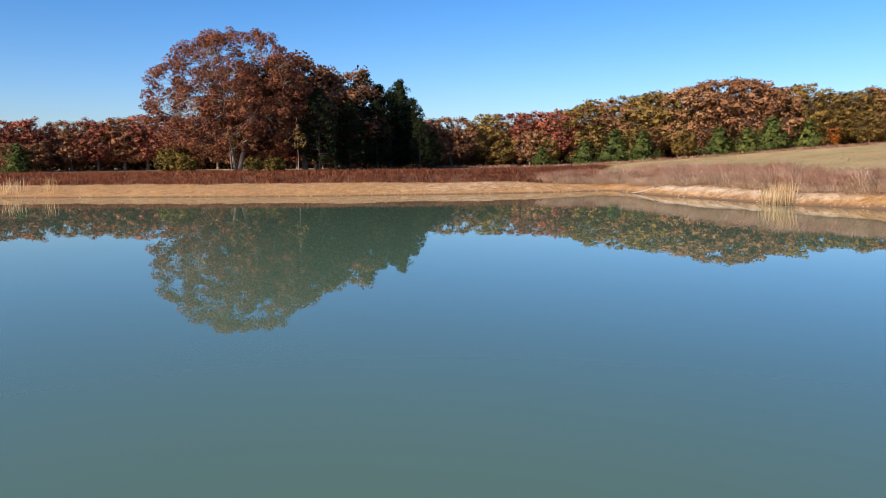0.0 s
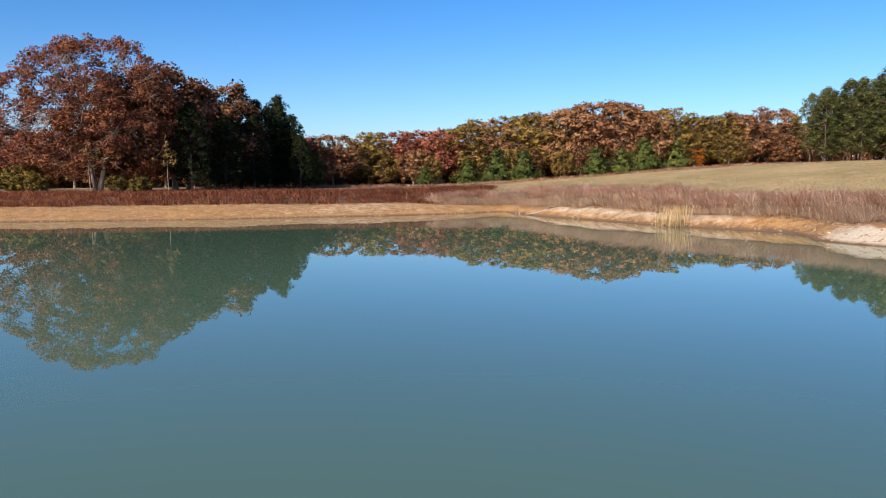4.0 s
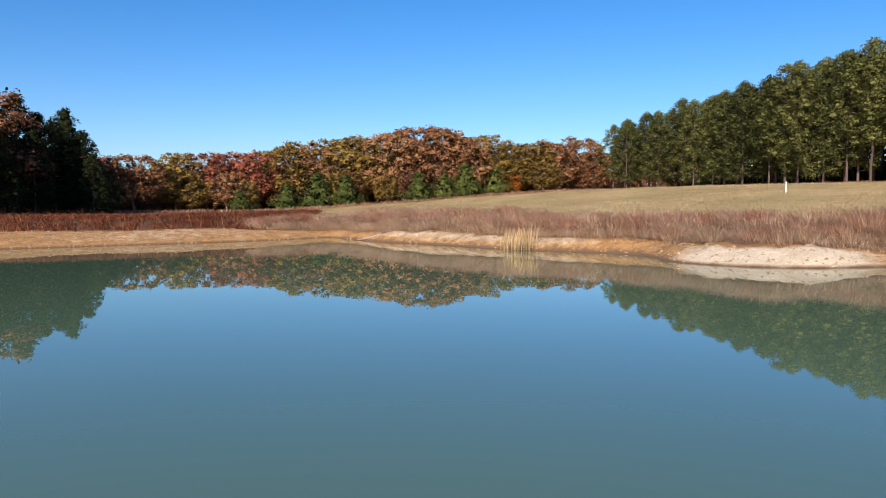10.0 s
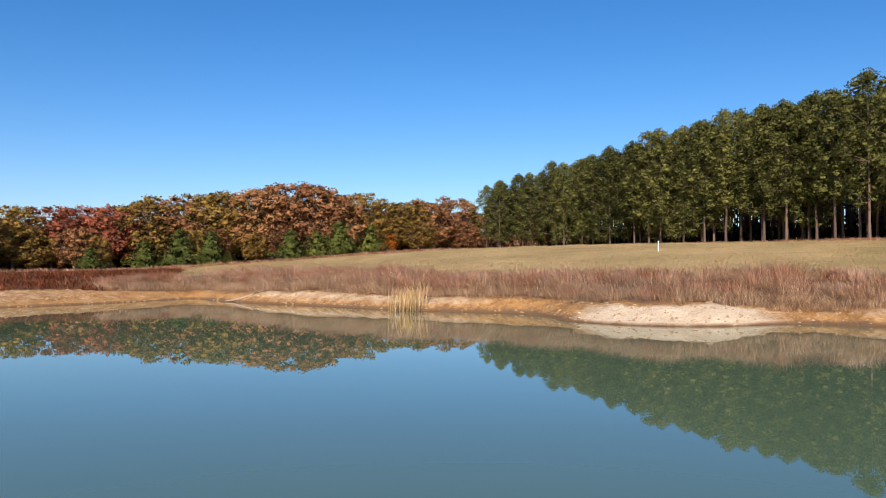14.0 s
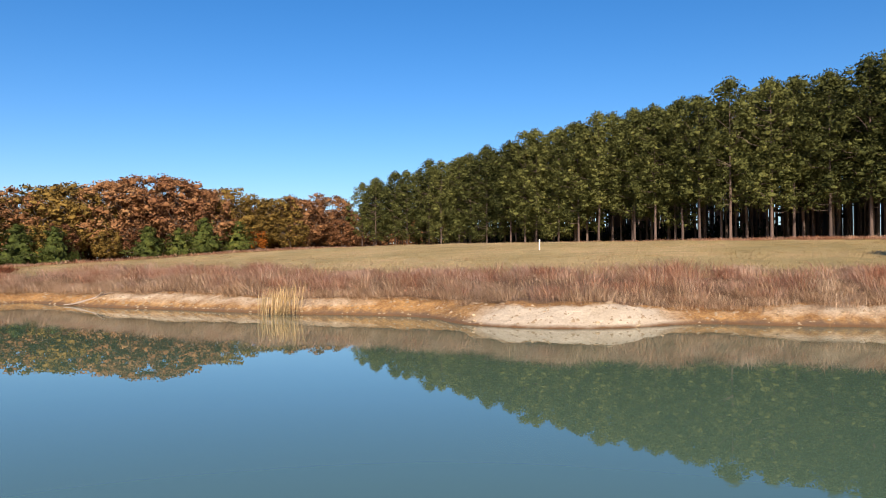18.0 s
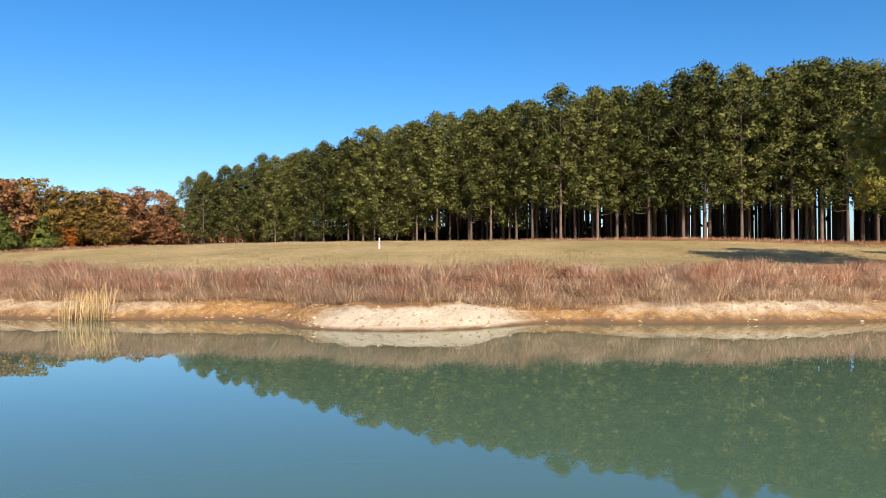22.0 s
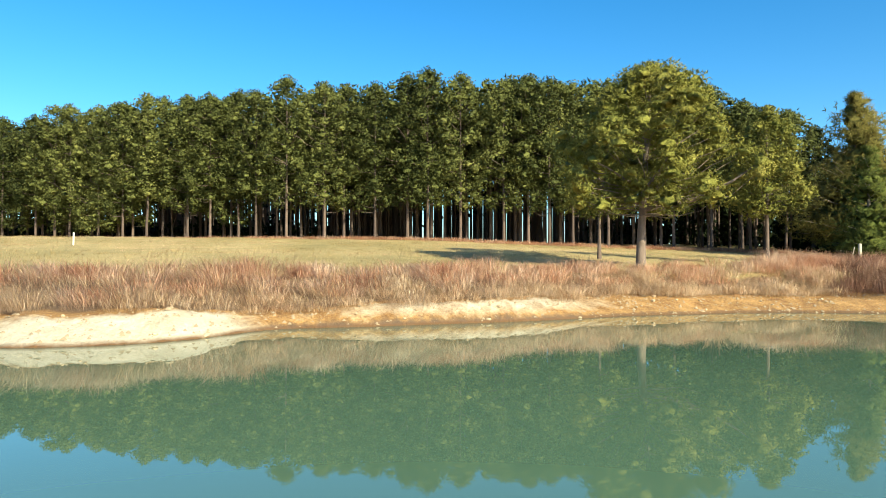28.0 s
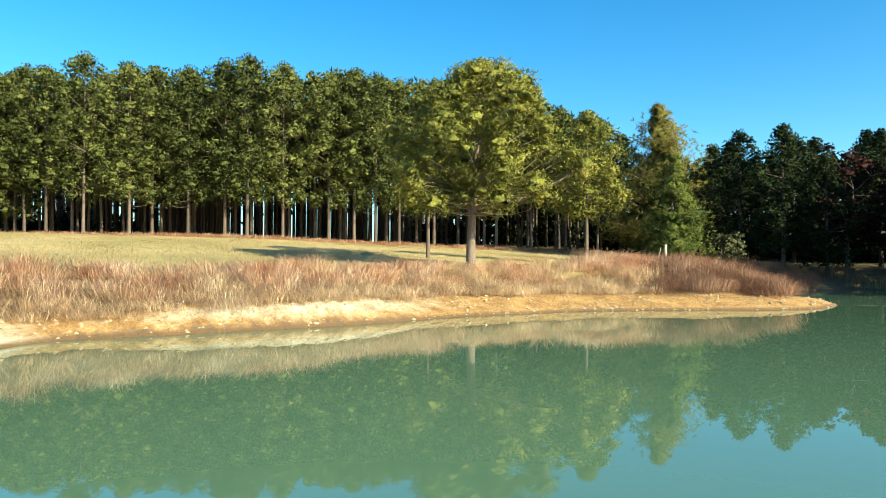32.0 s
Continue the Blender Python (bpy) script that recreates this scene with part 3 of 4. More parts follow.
def cone_meshes(seed, height, reach, mat, tufts=1200, count=9, length=0.35, width=0.07, bare=0.04, trunk_r=0.2, ragged=0.15, solid=1.0):
    """A conical evergreen, leafy nearly to the ground, with drooping sprays."""
    rng = np.random.default_rng(seed)
    zs = np.linspace(0, height * 0.98, 7)
    wood = [tube(np.column_stack([zs * 0, zs * 0, zs]), trunk_r * (1.15 - 1.1 * zs / height), 7)]
    cs, hs = [], []
    tiers = int(height * 2.6)
    for k in range(tiers):
        u = (k + rng.uniform(0, 1)) / tiers
        z = height * (bare + (0.97 - bare) * u)
        for _ in range(5):
            az = rng.uniform(0, 2 * math.pi)
            ln = reach * (1 - u) ** 0.8 * (1 + rng.normal() * ragged) * min(1, 0.75 + u * 2) + 0.15
            flat = np.array((math.cos(az), math.sin(az), 0))
            tip = np.array((0, 0, z)) + flat * ln + np.array((0, 0, ln * (0.1 + 0.5 * u)))
            wood.append(tube([(0, 0, z), tip * (0.5, 0.5, 0.5) + np.array((0, 0, z * 0.5)), tip], (0.04, 0.025, 0.008), 3))
            m = max(2, int(tufts / tiers / 5 * (0.3 + 1.5 * (1 - u))))
            t = rng.uniform(0.25, 1.02, (m, 1)) ** 0.6
            cs.append(np.array((0, 0, z)) + (tip - np.array((0, 0, z))) * t + rng.normal(size=(m, 3)) * np.array((0.14, 0.14, 0.08)) * (ln + 0.6))
            hs.append(np.tile(unit(flat + np.array((0, 0, 0.35))), (m, 1)))
    u = rng.uniform(0, 1, 70) ** 1.2
    az = rng.uniform(0, 6.28, 70)
    off = reach * (1 - u) ** 0.8 * rng.uniform(0.25, 0.6, 70) * np.minimum(1, 0.75 + u * 2)
    lumps = np.column_stack([np.cos(az) * off, np.sin(az) * off, height * (bare + 0.05 + (0.9 - bare) * u)])
    lot = needles(np.concatenate(cs), np.concatenate(hs), count, length, width, rng)
    v, f, facing = leafage(lot, hearts(lumps, reach * (0.12 + 0.24 * (1 - u)) * solid, 0.9, rng))
    wv, wf = merge(wood)
    return mesh_of("trunk", wv, wf, OAK_BARK, True), mesh_of("crown", v, f, mat, normals=facing)


def plant(name, meshes, x, y, label, category="tree", group="", turn=0.0, scale=1.0, sink=0.08):
    e = thing(name, (x, y, on_ground(x, y) - sink), label, category, group, turn=turn, scale=scale)
    part("trunk", meshes[0], e)
    part("crown", meshes[1], e)
    return e


rnd = random.Random(5)

# pine plantation: a stand behind the field, its front edge as a line of plan points with the trees' height
FRONT = [(54, 141, 13), (59.5, 122, 15.2), (64.5, 101, 17.3), (70.5, 83, 19.2), (76.3, 66, 19.8), (83, 50, 20.3), (89, 36, 21.2), (94, 22, 19.5), (96, 10, 16.5)]
EDGE_PINES = [pine_meshes(20 + k, 20, b, 4.5, 150, 34, PINE, 0.19, puff=0.98, wide=0.42, low=0.66) for k, b in enumerate((0.08, 0.13, 0.22, 0.28, 0.2))]
OPEN_PINES = [pine_meshes(30 + k, 20, b, 4.2, 132, 32, PINE, 0.19, puff=0.95, wide=0.48, low=0.55, lobes=0.3) for k, b in enumerate((0.24, 0.3, 0.2))]
INNER_PINES = [pine_meshes(40 + k, 20, b, 3.8, 56, 12, PINE, 0.19, puff=1.3, wide=0.5, spray=0.5, width=0.2) for k, b in enumerate((0.36, 0.44, 0.5, 0.42))]


def along(line, s):
    """The place at s metres along a line of plan points, its last value, and the normal to the right."""
    for a, b in zip(line, line[1:]):
        ln = math.hypot(b[0] - a[0], b[1] - a[1])
        if s <= ln or b is line[-1]:
            t = s / ln
            v = [p + (q - p) * t for p, q in zip(a, b)]
            return v, ((a[1] - b[1]) / ln * -1, (b[0] - a[0]) / ln * -1)
        s -= ln


total = sum(math.hypot(b[0] - a[0], b[1] - a[1]) for a, b in zip(FRONT, FRONT[1:]))
for row in range(4):
    s = rnd.uniform(0, 2)
    gap = 3.6 if row == 0 else 4.3
    while s < total:
        (px, py, ph), (nx, ny) = along(FRONT, s)
        depth = row * 4.2 + rnd.uniform(-1, 1)
        x, y = px - nx * depth + rnd.uniform(-0.7, 0.7), py - ny * depth + rnd.uniform(-0.7, 0.7)
        h = ph * rnd.uniform(0.97, 1.07) * (1.0 + 0.01 * row)
        near = row < 2
        kind = rnd.choice(EDGE_PINES if near else INNER_PINES)
        if near and s > total * 0.52:
            kind = rnd.choice(OPEN_PINES + EDGE_PINES[3:] if row == 0 else INNER_PINES[:2])
        plant("pine_tree", kind, x, y, "tall plantation pine with bare trunk and green crown" if not near else "edge pine with branches reaching low over the field",
              group="pine plantation", turn=rnd.uniform(0, 6.28), scale=h / 20)
        s += gap * rnd.uniform(0.75, 1.25)


def deep_stand():
    """The plantation's interior north of the gap: rows of trunks under one canopy, and undergrowth."""
    rng = np.random.default_rng(77)
    wood, cs = [], []
    for k in range(1150):
        open_part = 520 <= k < 950
        s = rng.uniform(0, total * 0.54) if k < 520 else rng.uniform(total * 0.54, total * 0.85) if open_part else rng.uniform(total * 0.85, total)
        thick = not open_part
        (px, py, ph), (nx, ny) = along(FRONT, s)
        depth = rng.uniform(15, 66 if thick else 46)
        x, y = px - nx * depth, py - ny * depth
        z = on_ground_fast(x, y)
        wide = rng.uniform(0.13, 0.22)
        wood.append(tube([(x, y, z - 0.2), (x, y, z + ph * 0.5), (x, y, z + ph)], (wide, wide * 0.8, 0.05), 5))
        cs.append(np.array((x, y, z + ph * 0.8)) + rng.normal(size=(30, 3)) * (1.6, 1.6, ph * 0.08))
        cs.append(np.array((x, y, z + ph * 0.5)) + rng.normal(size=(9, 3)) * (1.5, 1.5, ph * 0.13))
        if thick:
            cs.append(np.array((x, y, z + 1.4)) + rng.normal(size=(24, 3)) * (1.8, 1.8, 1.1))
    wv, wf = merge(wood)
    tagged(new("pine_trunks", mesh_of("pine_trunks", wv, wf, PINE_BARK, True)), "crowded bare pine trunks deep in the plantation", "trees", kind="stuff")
    # inner leafage wears the darkened needles, the stand's shade in its colour
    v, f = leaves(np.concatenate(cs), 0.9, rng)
    tagged(new("pine_canopy", mesh_of("pine_canopy", v, f, SHADED_PINE)), "closed canopy and undergrowth of the plantation, darkened as inner shade", "trees", kind="stuff")


def on_ground_fast(x, y):
    return 1.72 + 3.1 * float(step(-15, 50, np.float64(x)))


deep_stand()

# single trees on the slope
lone = pine_meshes(3, 12.5, 0.29, 5.35, 240, 76, LONE, 0.29, puff=0.92, wide=0.36, low=0.72, dome=0.55, heavy=6, solid=0.6, spray=0.19, width=0.06, count=4, lobes=0.3, lean=(0.2, -0.55), bark=SUNLIT_BARK)
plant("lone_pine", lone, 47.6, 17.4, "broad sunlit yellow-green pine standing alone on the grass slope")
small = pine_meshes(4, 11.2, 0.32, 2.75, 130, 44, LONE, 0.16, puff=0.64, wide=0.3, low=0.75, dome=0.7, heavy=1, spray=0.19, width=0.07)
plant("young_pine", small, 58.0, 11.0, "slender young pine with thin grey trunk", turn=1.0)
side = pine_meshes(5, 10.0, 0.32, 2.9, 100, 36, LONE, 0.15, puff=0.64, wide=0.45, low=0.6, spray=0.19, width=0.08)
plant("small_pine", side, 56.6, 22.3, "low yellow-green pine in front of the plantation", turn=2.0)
cedar = cone_meshes(6, 9.6, 2.6, CEDAR, 2600, 10, 0.3, 0.05)
plant("red_cedar", cedar, 68.4, 4.3, "dense dark green conical cedar beside fence posts")
golden = cone_meshes(7, 16.8, 5.3, GOLDEN, 4200, 9, 0.5, 0.07, 0.1, 0.25, 0.3)
plant("golden_conifer", golden, 85.0, 4.4, "tall feathery conifer with yellowing needles")

# pines round the cove, with shade painted into their needle colour
SHADY = [pine_meshes(60 + k, 14, 0.1, 3.9, 130, 24, SHADED_PINE, 0.22, puff=0.85, wide=0.35, low=0.75, dome=0.75, spray=0.27, width=0.12) for k in range(3)]
# most pines south of y -17 are unseen, added to shade the cove
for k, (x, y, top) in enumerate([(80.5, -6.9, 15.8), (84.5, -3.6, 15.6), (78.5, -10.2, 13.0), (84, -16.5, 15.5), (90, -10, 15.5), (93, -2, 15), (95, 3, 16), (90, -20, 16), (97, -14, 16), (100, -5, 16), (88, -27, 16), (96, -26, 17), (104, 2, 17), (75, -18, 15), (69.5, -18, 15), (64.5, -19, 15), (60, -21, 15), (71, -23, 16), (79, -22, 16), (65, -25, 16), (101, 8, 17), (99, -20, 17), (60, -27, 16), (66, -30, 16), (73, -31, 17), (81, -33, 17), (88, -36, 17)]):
    plant("cove_pine", SHADY[k % 3], x, y, "pine round the cove, shade put into its needle colour", group="cove pines", turn=k * 1.3, scale=(top - 1.8) / 14)
maroon = oak_meshes(71, 12.5, 4.2, MAROON, 80, 34, 0.3, 0.2, puff=0.8, solid=0.55)
plant("maroon_tree", maroon, 82.4, -13.1, "tree with thinning maroon leaves, shade put into their colour")

# far broad-leaved wood: kinds by colour, each in two shapes
WOOD, DEEP = {}, {}
for key, mat in (("russet", RUSSET), ("red", RED), ("brown", BROWN), ("olive", OLIVE)):
    WOOD[key] = [oak_meshes(80 + 7 * k + len(WOOD) * 31, 12, 6.0, mat, 180, 46, 0.3, 0.24, puff=0.95, solid=0.6) for k in range(2)]
    DEEP[key] = oak_meshes(85 + len(WOOD) * 31, 12, 6.0, mat, 70, 22, 0.6, 0.24, puff=1.4, solid=0.6)
FAR = [(-30.8, 110.8, 9.8, "brown"), (-26.6, 118, 10.6, "olive"), (-22.4, 122, 10.9, "red"), (-18.2, 123.7, 11.2, "red"), (-14.5, 124.2, 11.5, "red"),
       (-10.4, 125.6, 12.9, "olive"), (-5.2, 127.9, 13, "russet"), (-.7, 128, 13.6, "olive"), (3.1, 130, 14.5, "olive"), (8.4, 129.7, 15.3, "russet"), (13.9, 130.3, 16.1, "brown"),
       (18.5, 130.7, 15.9, "brown"), (22.4, 132.1, 15.1, "russet"), (27.1, 134.3, 15.1, "olive"), (32.4, 138.3, 14.4, "olive"), (38.6, 139.8, 14.7, "olive"), (42.7, 141.7, 14.8, "russet"), (50.5, 146.5, 16.1, "russet"),
       (-107.5, 91.4, 10.4, "red"), (-104.9, 94.3, 10.8, "red"), (-100, 99, 10.3, "brown"), (-97, 102, 10.9, "red"), (-93.4, 105, 10.9, "brown"), (-90.4, 107.5, 11.6, "red"), (-113, 88, 10.5, "russet"),
       (-84, 110, 11, "red"), (-78, 112, 11, "russet"), (-70, 113, 11.5, "brown"), (-62, 114, 11.5, "red"), (-54, 114, 11, "red"), (-46, 115, 11, "brown"), (-38, 114, 10.5, "red")]
LABEL = {"russet": "autumn oak with russet leaves", "red": "autumn tree with dull red leaves", "brown": "oak with brown withering leaves", "olive": "oak with olive and yellow leaves"}
for x, y, top, key in FAR:
    plant("autumn_tree", rnd.choice(WOOD[key]), x, y, LABEL[key] + " in the far wood", group="far wood", turn=rnd.uniform(0, 6.28), scale=(top - on_ground(x, y)) / 11.2)
    # the wood goes on behind
    bx, by = x * 1.06 + rnd.uniform(-3, 3), y * 1.07 + rnd.uniform(0, 3)
    plant("autumn_tree", DEEP[rnd.choice(("russet", "brown", key))], bx, by, "autumn tree deeper in the far wood", group="far wood", turn=rnd.uniform(0, 6.28), scale=(top * 0.95 - on_ground(bx, by)) / 12.4)
    # lower growth along its edge
    if rnd.random() < 0.6:
        fx, fy = x * 0.975 + rnd.uniform(-2.5, 2.5), y * 0.965
        plant("autumn_tree", rnd.choice(WOOD[rnd.choice(("russet", "olive", "brown"))]), fx, fy, "low autumn tree at the wood's edge", group="far wood", turn=rnd.uniform(0, 6.28), scale=rnd.uniform(0.42, 0.6))

def far_band(seed, n, line, depth, low, mat, label):
    rng = np.random.default_rng(seed)
    p = np.array(line, float)
    seg = np.hypot(*np.diff(p[:, :2], axis=0).T)
    s = np.concatenate([[0], np.cumsum(seg)])
    t = rng.uniform(0, s[-1], n)
    x, y, top = (np.interp(t, s, p[:, k]) for k in range(3))
    out = unit(np.stack([x, y], 1))
    back = rng.uniform(0, depth, n)
    x, y = x + out[:, 0] * back, y + out[:, 1] * back
    roof = top * (0.86 + 0.14 * wobble(x, y, 2.2, 2))
    c = np.stack([x, y, ground_height(x, y) + roof * rng.uniform(0, 1, n) ** 0.8], 1)
    v, f = leaves(c, low, rng)
    return tagged(new("far_woods", mesh_of("far_woods", v, f, mat)), label, "woods", kind="stuff")


far_band(1, 30000, [(-135, 95, 9), (-112, 112, 9), (-90, 124, 9), (-60, 132, 9), (-34, 134, 8), (-12, 143, 9), (15, 150, 12), (40, 160, 11), (56, 166, 11), (100, 176, 12)], 10, 1.0, BROWN, "brown leaf canopy of the woods behind")
# the southern end of this band is unseen, added to block sun
far_band(2, 18000, [(52, -42, 14), (68, -44, 15), (84, -42, 14), (93, -32, 13), (104, -18, 14), (110, -4, 14), (112, 10, 14), (115, 22, 12), (116, 31, 9)], 10, 1.1, SHADED_PINE, "evergreen woods round the cove, shade put into their colour")
# darkened leafage standing for the shaded depth between the trunks
far_band(4, 8000, [(88, 165, 7), (94, 130, 6), (108, 108, 6)], 10, 1.0, SHADED_PINE, "evergreen woods behind the plantation, darkened as its inner shade")
# low leafage coloured shade-dark beneath the cove trees
far_band(3, 13000, [(84, -30, 3), (90, -18, 3), (92, -6, 3), (97, 4, 3.5), (104, 12, 4)], 8, 0.8, SHADED_PINE, "undergrowth behind the cove, shade put into its colour")
far_band(5, 30000, [(-128, 86, 3), (-104, 104, 3), (-86, 116, 3), (-60, 120, 3), (-34, 120, 2.6), (-12, 133, 3), (15, 139, 3), (40, 150, 3.4), (58, 156, 4), (84, 168, 6)], 5, 0.6, BROWN, "brown undergrowth of the far wood")
SHRUB_CEDAR = [cone_meshes(90 + k, 5.5, 3.0, CEDAR, 900, 9, 0.36, 0.09, 0.02, 0.1, 0.35) for k in range(2)]
for px, py, h in [(-9, 118, 4.5), (-4, 120.5, 6), (0.5, 121, 5.5), (13, 121.5, 5), (17.5, 122, 4.5), (21.5, 124, 6), (28, 129, 5.5), (-16, 115, 3.5), (-101, 88, 5)]:
    plant("cedar", rnd.choice(SHRUB_CEDAR), px, py, "green cedar at the foot of the autumn wood", group="edge cedars", turn=rnd.uniform(0, 6), scale=h / 5.5)
orange_bush = oak_meshes(95, 4.2, 2.2, ORANGE, 36, 30, 0.26, 0.08, puff=0.6)
plant("orange_bush", orange_bush, 31.5, 131, "bright orange autumn bush at the wood's edge", "bush")

# the near grove on the dam
big_oak = oak_meshes(101, 19.4, 10.8, BIG_OAK, 720, 100, 0.21, 0.26, puff=0.8, core=0.44, solid=0.35, inner=0.45, lobes=0.14, limbs=26, stems=3)
plant("big_oak", big_oak, -50.2, 74.8, "broad oak with orange-brown leaves and pale visible limbs", turn=0.4)
GROVE = [oak_meshes(150 + k, 12, 5.8, BROWN, 180, 46, 0.29, 0.24, puff=0.95) for k in range(2)]
for k, (x, y, top, key) in enumerate([(-45.8, 85.4, 18.4, "russet"), (-43, 92.4, 17, "brown"), (-52, 90, 17, "russet"), (-50, 98, 16, "brown"), (-47.5, 80, 16.5, "russet")]):
    plant("grove_oak", GROVE[k % 2], x, y, "oak with brown leaves in the shade of the grove", group="grove oaks", turn=k * 1.7, scale=(top - 1.6) / 11.6)
# grove pines and spire: the grove's shade is in their darkened needles
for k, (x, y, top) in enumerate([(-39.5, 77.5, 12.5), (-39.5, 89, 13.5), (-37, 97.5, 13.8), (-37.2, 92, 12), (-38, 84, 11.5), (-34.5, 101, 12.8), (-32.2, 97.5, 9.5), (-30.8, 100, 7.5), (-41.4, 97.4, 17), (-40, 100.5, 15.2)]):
    plant("grove_pine", SHADY[k % 3], x, y, "green pine in the grove beyond the dam, shade put into its colour", group="grove pines", turn=k * 2.1, scale=(top - 1.5) / 14)
spire = cone_meshes(110, 15.0, 4.6, SHADED_PINE, 2400, 10, 0.45, 0.07, 0.05, 0.25, 0.3)
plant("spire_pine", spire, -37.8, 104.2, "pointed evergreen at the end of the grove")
for k, (x, y, h) in enumerate([(-37.7, 68.2, 6), (-47, 68.5, 6)]):
    slim = oak_meshes(120 + k, h, 1.5, OLIVE, 12, 14, 0.22, 0.05, 0.4, OAK_BARK, 0.34, 0.62, 0.4, limbs=6)
    plant("slim_tree", slim, x, y, "slim grey-barked young tree with few leaves", group="slim trees")
shrub = [oak_meshes(130 + k, 4.2, 2.4, YELLOW_SHRUB, 50, 34, 0.22, 0.07, puff=0.55, solid=0.7) for k in range(2)]
dull = oak_meshes(140, 4.2, 2.4, DULL_SHRUB, 50, 30, 0.22, 0.07, puff=0.55, solid=0.7)
for k, (x, y, h) in enumerate([(-55.8, 69.5, 4), (-57.6, 70, 3), (-43, 67, 2.2), (-40.5, 67.5, 2.4), (-53.5, 68.5, 2.6), (70.9, -.1, 3.4)]):
    plant("shrub", shrub[k % 2] if x < 0 else dull, x, y, "leafy yellow-green shrub beside the trees" if x < 0 else "grey-green shrub standing beside the cedar", "shrub", group="shrubs", turn=k, scale=h / 4.2)


# ---- grasses ----
def scatter(n, x0, x1, y0, y1, seed):
    rng = np.random.default_rng(seed)
    x, y = rng.uniform(x0, x1, n), rng.uniform(y0, y1, n)
    z, d, w, h, dam, east = ground_height(x, y, True)
    return rng, x, y, z, d, w, h, dam, east


def tussocks(name, keep, field, per, height, width, lean, mat, label, spread=0.45, radius=0.22):
    rng, x, y, z = field[:4]
    at = np.stack([x, y, z - 0.02], 1)[keep]
    tall = np.asarray(height)[keep] if np.ndim(height) else np.full(len(at), height)
    tall = tall * rng.uniform(0.6, 1.3, len(at))
    roots = np.repeat(at, per, 0)
    off = rng.normal(size=(len(roots), 2)) * radius
    roots[:, :2] += off
    out = unit(np.column_stack([off / radius, np.full(len(off), 0.9)]))
    own = np.asarray(lean) + rng.normal(size=(len(at), 2)) * 0.3
    v, f, facing = blades(roots, np.repeat(tall, per), width, np.repeat(own, per, 0) + off / radius * 0.5, rng, spread, out)
    return tagged(new(name, mesh_of(name, v, f, mat, normals=facing)), label, "grass", kind="stuff")


WIND = (-0.3, 0.28)
strip = scatter(19000, -9, 74, -8, 64, 1)
rng, x, y, z, d, w, h, dam, east = strip
patchy = wobble(x, y, 1.7, 3)
on_bank = (d > w * 0.76 + patchy * 0.8) & ((d < w + 4.8 + patchy) | ((x > 44) & (y < 12 - (x - 44) * 0.1) & (d < 13))) & (dam < 0.7) & (y > -20)
tufty = (0.75 + 0.45 * wobble(x, y, 0.75, 6) + 0.2 * wobble(x, y, 2.6, 7)) * (1 + 0.35 * step(38, 44, x) * step(10, 5, y))
on_bank = on_bank & (wobble(x, y, 0.6, 8) > -0.75)
reddish = (d - w) / 4.5 + patchy * 0.45 + rng.normal(size=len(d)) * 0.25 > 0.55
bare_mound = (((x - 19.3) / 5) ** 2 + ((y - 28) / 3.6) ** 2 < 1) & (d < 1.9)
tip = (x > 41 + rng.normal(size=len(x))) & (y < 7)
tussocks("bluestem_grass", on_bank & reddish & ~tip & ~bare_mound, strip, 130, 1.05 * tufty, 0.012, WIND, GRASS_RED, "reddish-brown bluestem tussocks along the bank top", 0.5, 0.36)
tussocks("dark_bluestem", on_bank & tip, strip, 120, 1.05 * tufty, 0.013, WIND, GRASS_DEEP, "dull red-brown bluestem crowding the end of the spit", 0.5, 0.36)
tussocks("bleached_grass", on_bank & ~reddish & ~tip & ~bare_mound, strip, 130, 0.88 * tufty, 0.012, WIND, GRASS_TAN, "bleached tan grass tussocks leaning over the bank", 0.6, 0.36)
level = scatter(30000, -6, 92, 4, 140, 2)
rng, x, y, z, d, w, h, dam, east = level
tussocks("field_grass", (d > w + 4) & (dam < 0.8) & (d < 75), level, 10, 0.16 + 0.36 * step(12, 6, d) + 0.08 * wobble(x, y, 4.5, 2), 0.022, (-0.1, 0.1), GRASS_FIELD, "tan and green grass of the mown field", 0.6, 0.3)
fringe_rng = np.random.default_rng(15)
along_edge = [along(FRONT, s) for s in fringe_rng.uniform(0, total, 1500)]
back = fringe_rng.normal(size=1500) * 1.2 - 2.6
fx = np.array([a[0][0] - a[1][0] * b for a, b in zip(along_edge, back)])
fy = np.array([a[0][1] - a[1][1] * b for a, b in zip(along_edge, back)])
fringe = (fringe_rng, fx, fy, ground_height(fx, fy))
tussocks("fringe_grass", np.ones(1500, bool), fringe, 26, 0.55, 0.028, (0, 0), GRASS_RED, "golden tall grass along the foot of the pines", 0.5, 0.4)
wood_edge = np.array([(-34, 104), (-14, 114), (2, 117), (20, 120), (34, 127), (46, 133), (54, 139)], float)
t = fringe_rng.uniform(0, 6, 900)
fx, fy = np.interp(t, range(7), wood_edge[:, 0]), np.interp(t, range(7), wood_edge[:, 1]) + fringe_rng.normal(size=900) * 1.5
fringe = (fringe_rng, fx, fy, ground_height(fx, fy))
tussocks("fringe_grass", np.ones(900, bool), fringe, 12, 0.6, 0.05, (0, 0), GRASS_RED, "reddish tall grass along the foot of the far wood", 0.5, 0.5)
levee = scatter(13000, -78, 6, 40, 84, 4)
rng, x, y, z, d, w, h, dam, east = levee
tussocks("dam_grass", (d > w * 0.97) & (d < w + 22) & (dam > 0.3), levee, 18, 0.55, 0.035, WIND, GRASS_DAM, "dark reddish grass covering the low dam", 0.5, 0.25)


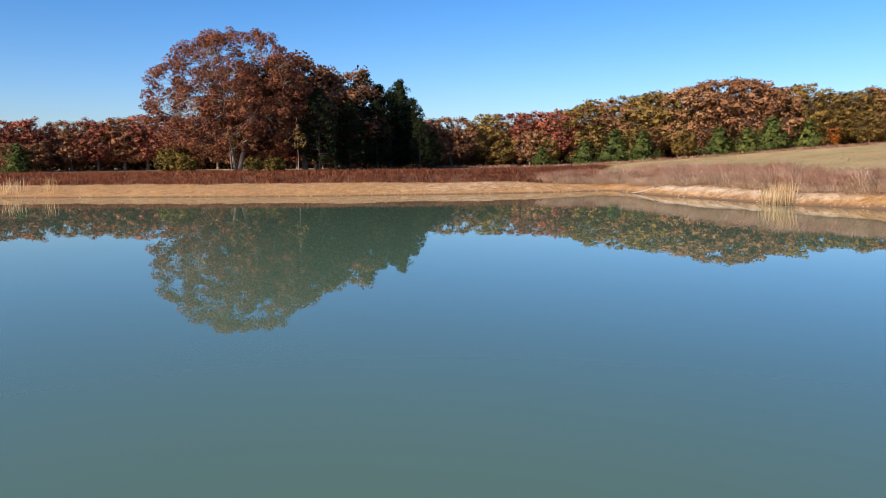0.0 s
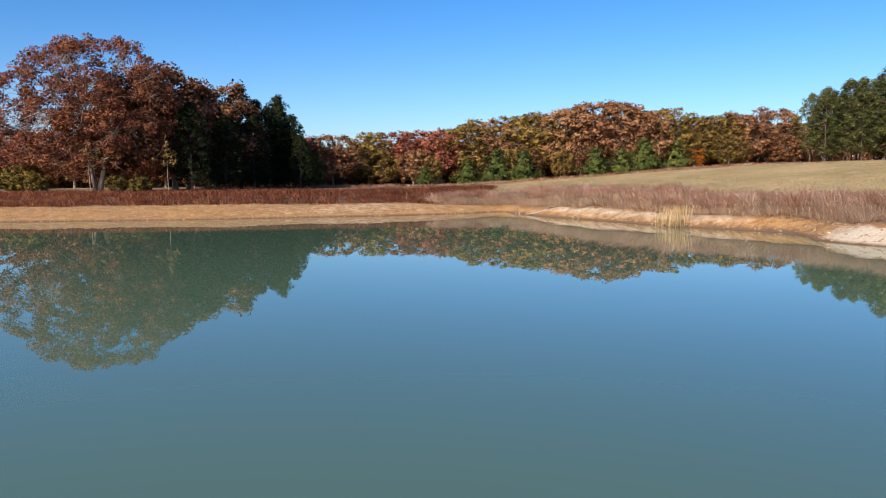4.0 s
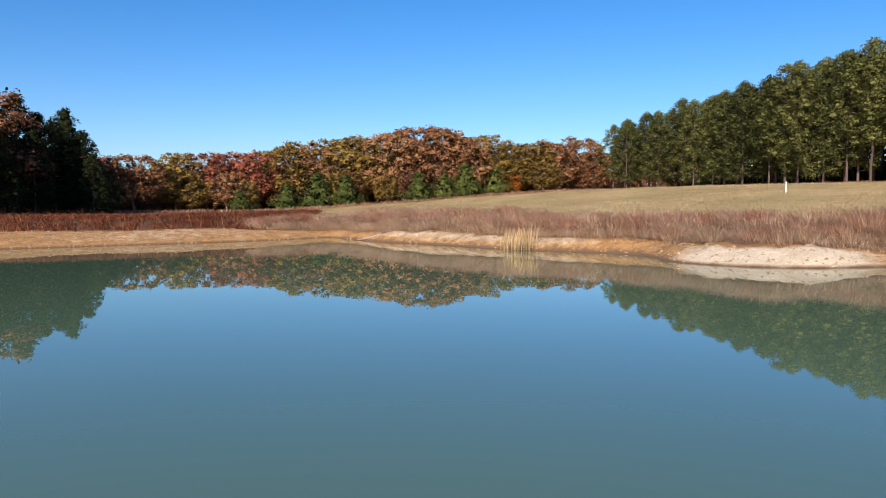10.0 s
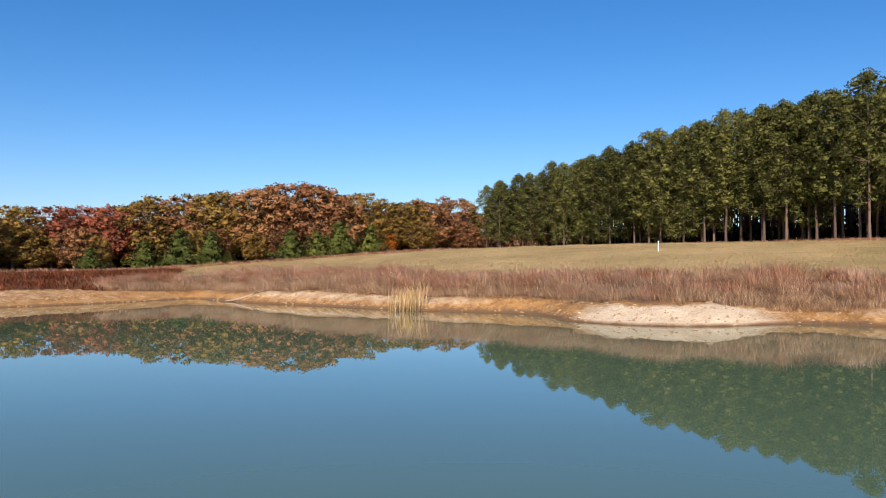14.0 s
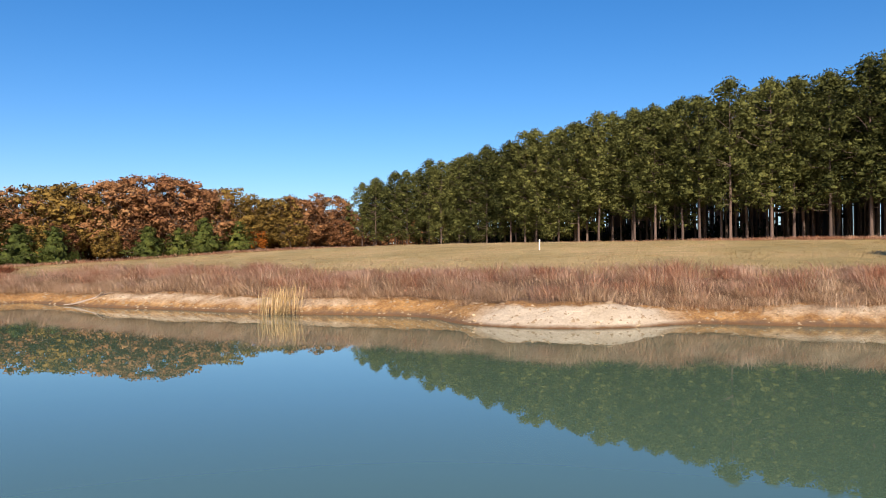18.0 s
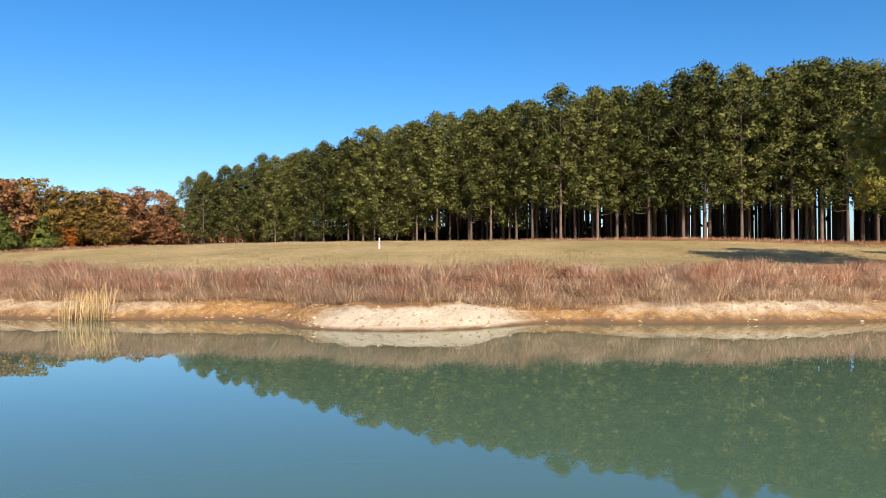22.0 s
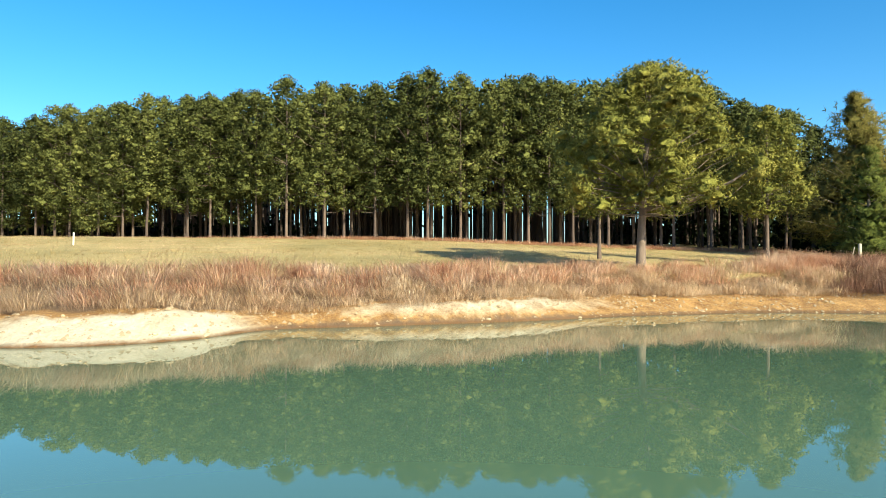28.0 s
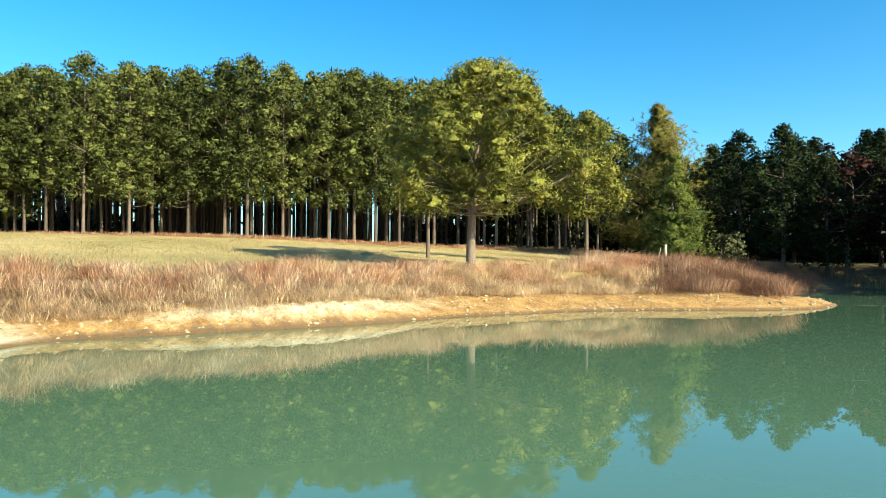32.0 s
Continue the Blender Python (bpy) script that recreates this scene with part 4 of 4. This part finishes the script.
def reeds(name, cx, cy, rx, ry, n, tall, mat, label, seed):
    rng = np.random.default_rng(seed)
    a, r = rng.uniform(0, 6.28, n), rng.uniform(0, 1, n) ** 0.5
    px, py = cx + np.cos(a) * r * rx, cy + np.sin(a) * r * ry
    roots = np.stack([px, py, np.maximum(ground_height(px, py), -0.3)], 1)
    v, f, _ = blades(roots, np.full(n, tall), 0.026, (0.03, 0.0), rng, 0.16)
    return tagged(new(name, mesh_of(name, v, f, mat)), label, "reeds", kind="stuff")


reeds("cattail_reeds", 10.4, 39.1, 1.1, 0.55, 190, 1.75, REED, "dry straw-coloured cattails standing in the shallows", 1)
reeds("cattail_reeds", -52.5, 42.0, 1.6, 0.8, 60, 1.7, REED, "sparse dry cattails at the dam's foot", 2)
reeds("cattail_reeds", -49.2, 42.6, 0.9, 0.5, 34, 1.9, REED, "sparse dry cattails at the dam's foot", 3)
reeds("cattail_reeds", 75, -11.5, 5, 2, 300, 1.9, SHADED_REED, "cattails lining the cove, shade put into their grey colour", 4)

# ---- small things ----
marker = thing("marker_post", (41.75, 61.1, on_ground(41.75, 61.1)), "white plastic marker post standing in the field", "post")
pv, pf = tube([(0, 0, -0.1), (0.01, 0, 0.4), (0.03, 0.01, 0.86), (0.032, 0.01, 0.9)], (0.06, 0.06, 0.058, 0.04), 10)
part("shaft", mesh_of("shaft", pv, pf, WHITE_POST, True), marker)
cv, cf = tube([(0.032, 0.01, 0.88), (0.034, 0.01, 0.93), (0.036, 0.01, 0.99), (0.036, 0.01, 1.01)], (0.07, 0.075, 0.062, 0.02), 10)
part("cap", mesh_of("cap", cv, cf, WHITE_POST, True), marker)

for x, y, hh, r, tilt, words in [(65.3, 5.1, 1.9, 0.13, 0.03, "weathered grey wooden fence post below the cedar"), (65.3, 5.75, 1.6, 0.035, 0.32, "thin pale stake leaning beside the fence post")]:
    fv, ff = tube([(0, 0, -0.2), (0.01, tilt * -0.5, hh * 0.5), (0.02, tilt * -1.0, hh - 0.03), (0.02, tilt * -1.0, hh)], (r, r * 0.96, r * 0.92, r * 0.6), 9)
    fp = new("fence_post", mesh_of("fence_post", fv, ff, FENCE_WOOD, True))
    fp.location = (x, y, on_ground(x, y))
    tagged(fp, words, "post", "fence posts")

log_v, log_f = merge([tube([(0, 0, 0.1), (0.8, -0.1, 0.32), (1.5, -0.3, 0.62), (2.3, -0.4, 0.8)], (0.09, 0.08, 0.06, 0.03), 7),
                      tube([(1.0, -0.1, 0.4), (1.3, -0.5, 0.7), (1.5, -0.7, 0.8)], (0.05, 0.035, 0.015), 5),
                      tube([(-0.7, 0.1, 0.02), (-0.2, 0.05, 0.06), (0.1, 0, 0.12)], (0.03, 0.05, 0.085), 6)])
log = new("fallen_branch", mesh_of("fallen_branch", log_v, log_f, DEADWOOD, True))
log.location = (1.9, 52.4, 0.05)
tagged(log, "grey fallen branch lying on the sandy bank", "branch")


def pebbles(name, n, box, seed, lo, hi, mat, label):
    """Loose stones on the bare bank, joined: each a low dented lump."""
    rng, x, y, z, d, w, h, dam, east = scatter(n, *box, seed)
    keep = (d > 0.05) & (d < w * 1.05)
    c = np.stack([x, y, z], 1)[keep]
    r = rng.uniform(0, 1, len(c)) ** 3 * (hi - lo) + lo
    base = np.array([(1, 0, -.3), (0, 1, -.3), (-1, 0, -.3), (0, -1, -.3), (0, 0, 0.8)])
    v = c[:, None] + base[None] * (r[:, None, None] * rng.uniform(0.6, 1.3, (len(c), 5, 1))) * np.array((1.2, 1, 0.8))
    f = np.array([(0, 1, 4), (1, 2, 4), (2, 3, 4), (3, 0, 4)])
    f = (np.arange(len(c))[:, None, None] * 5 + f[None]).reshape(-1, 3)
    tagged(new(name, mesh_of(name, v.reshape(-1, 3), f, mat)), label, "stones", kind="stuff")


pebbles("gravel", 50000, (-58, 0, 40, 62), 18, 0.025, 0.1, GOLD_STONE, "golden gravel strewn over the dam's bare face")
pebbles("gravel", 110000, (-58, 52, -5, 62), 8, 0.02, 0.12, STONE, "pale chert gravel strewn over the bare bank")


def stone_mesh(seed):
    bm = bmesh.new()
    bmesh.ops.create_icosphere(bm, subdivisions=2, radius=1.0)
    r = random.Random(seed)
    ax = Vector((r.uniform(-1, 1), r.uniform(-1, 1), r.uniform(-1, 1)))
    for v in bm.verts:
        v.co *= 1 + 0.35 * noise.noise(v.co * 1.3 + ax * 9)
        v.co.z *= 0.62
    me = bpy.data.meshes.new("stone")
    bm.to_mesh(me)
    bm.free()
    me.materials.append(STONE)
    return me


STONES = [stone_mesh(k) for k in range(5)]
rs = random.Random(12)
field = scatter(1500, 0, 50, -3, 58, 9)
picked = [i for i in range(1500) if 0.0 < field[4][i] < field[5][i] * 1.0][:90]
for i in picked:
    o = new("stone", STONES[i % 5])
    size = rs.uniform(0.04, 0.1)
    o.location, o.rotation_euler, o.scale = (field[1][i], field[2][i], field[3][i] + size * 0.2), (0, 0, rs.uniform(0, 6)), (size * rs.uniform(0.8, 1.5), size, size)
    tagged(o, "rounded pale stone lying on the sandy bank", "stone", "bank stones")
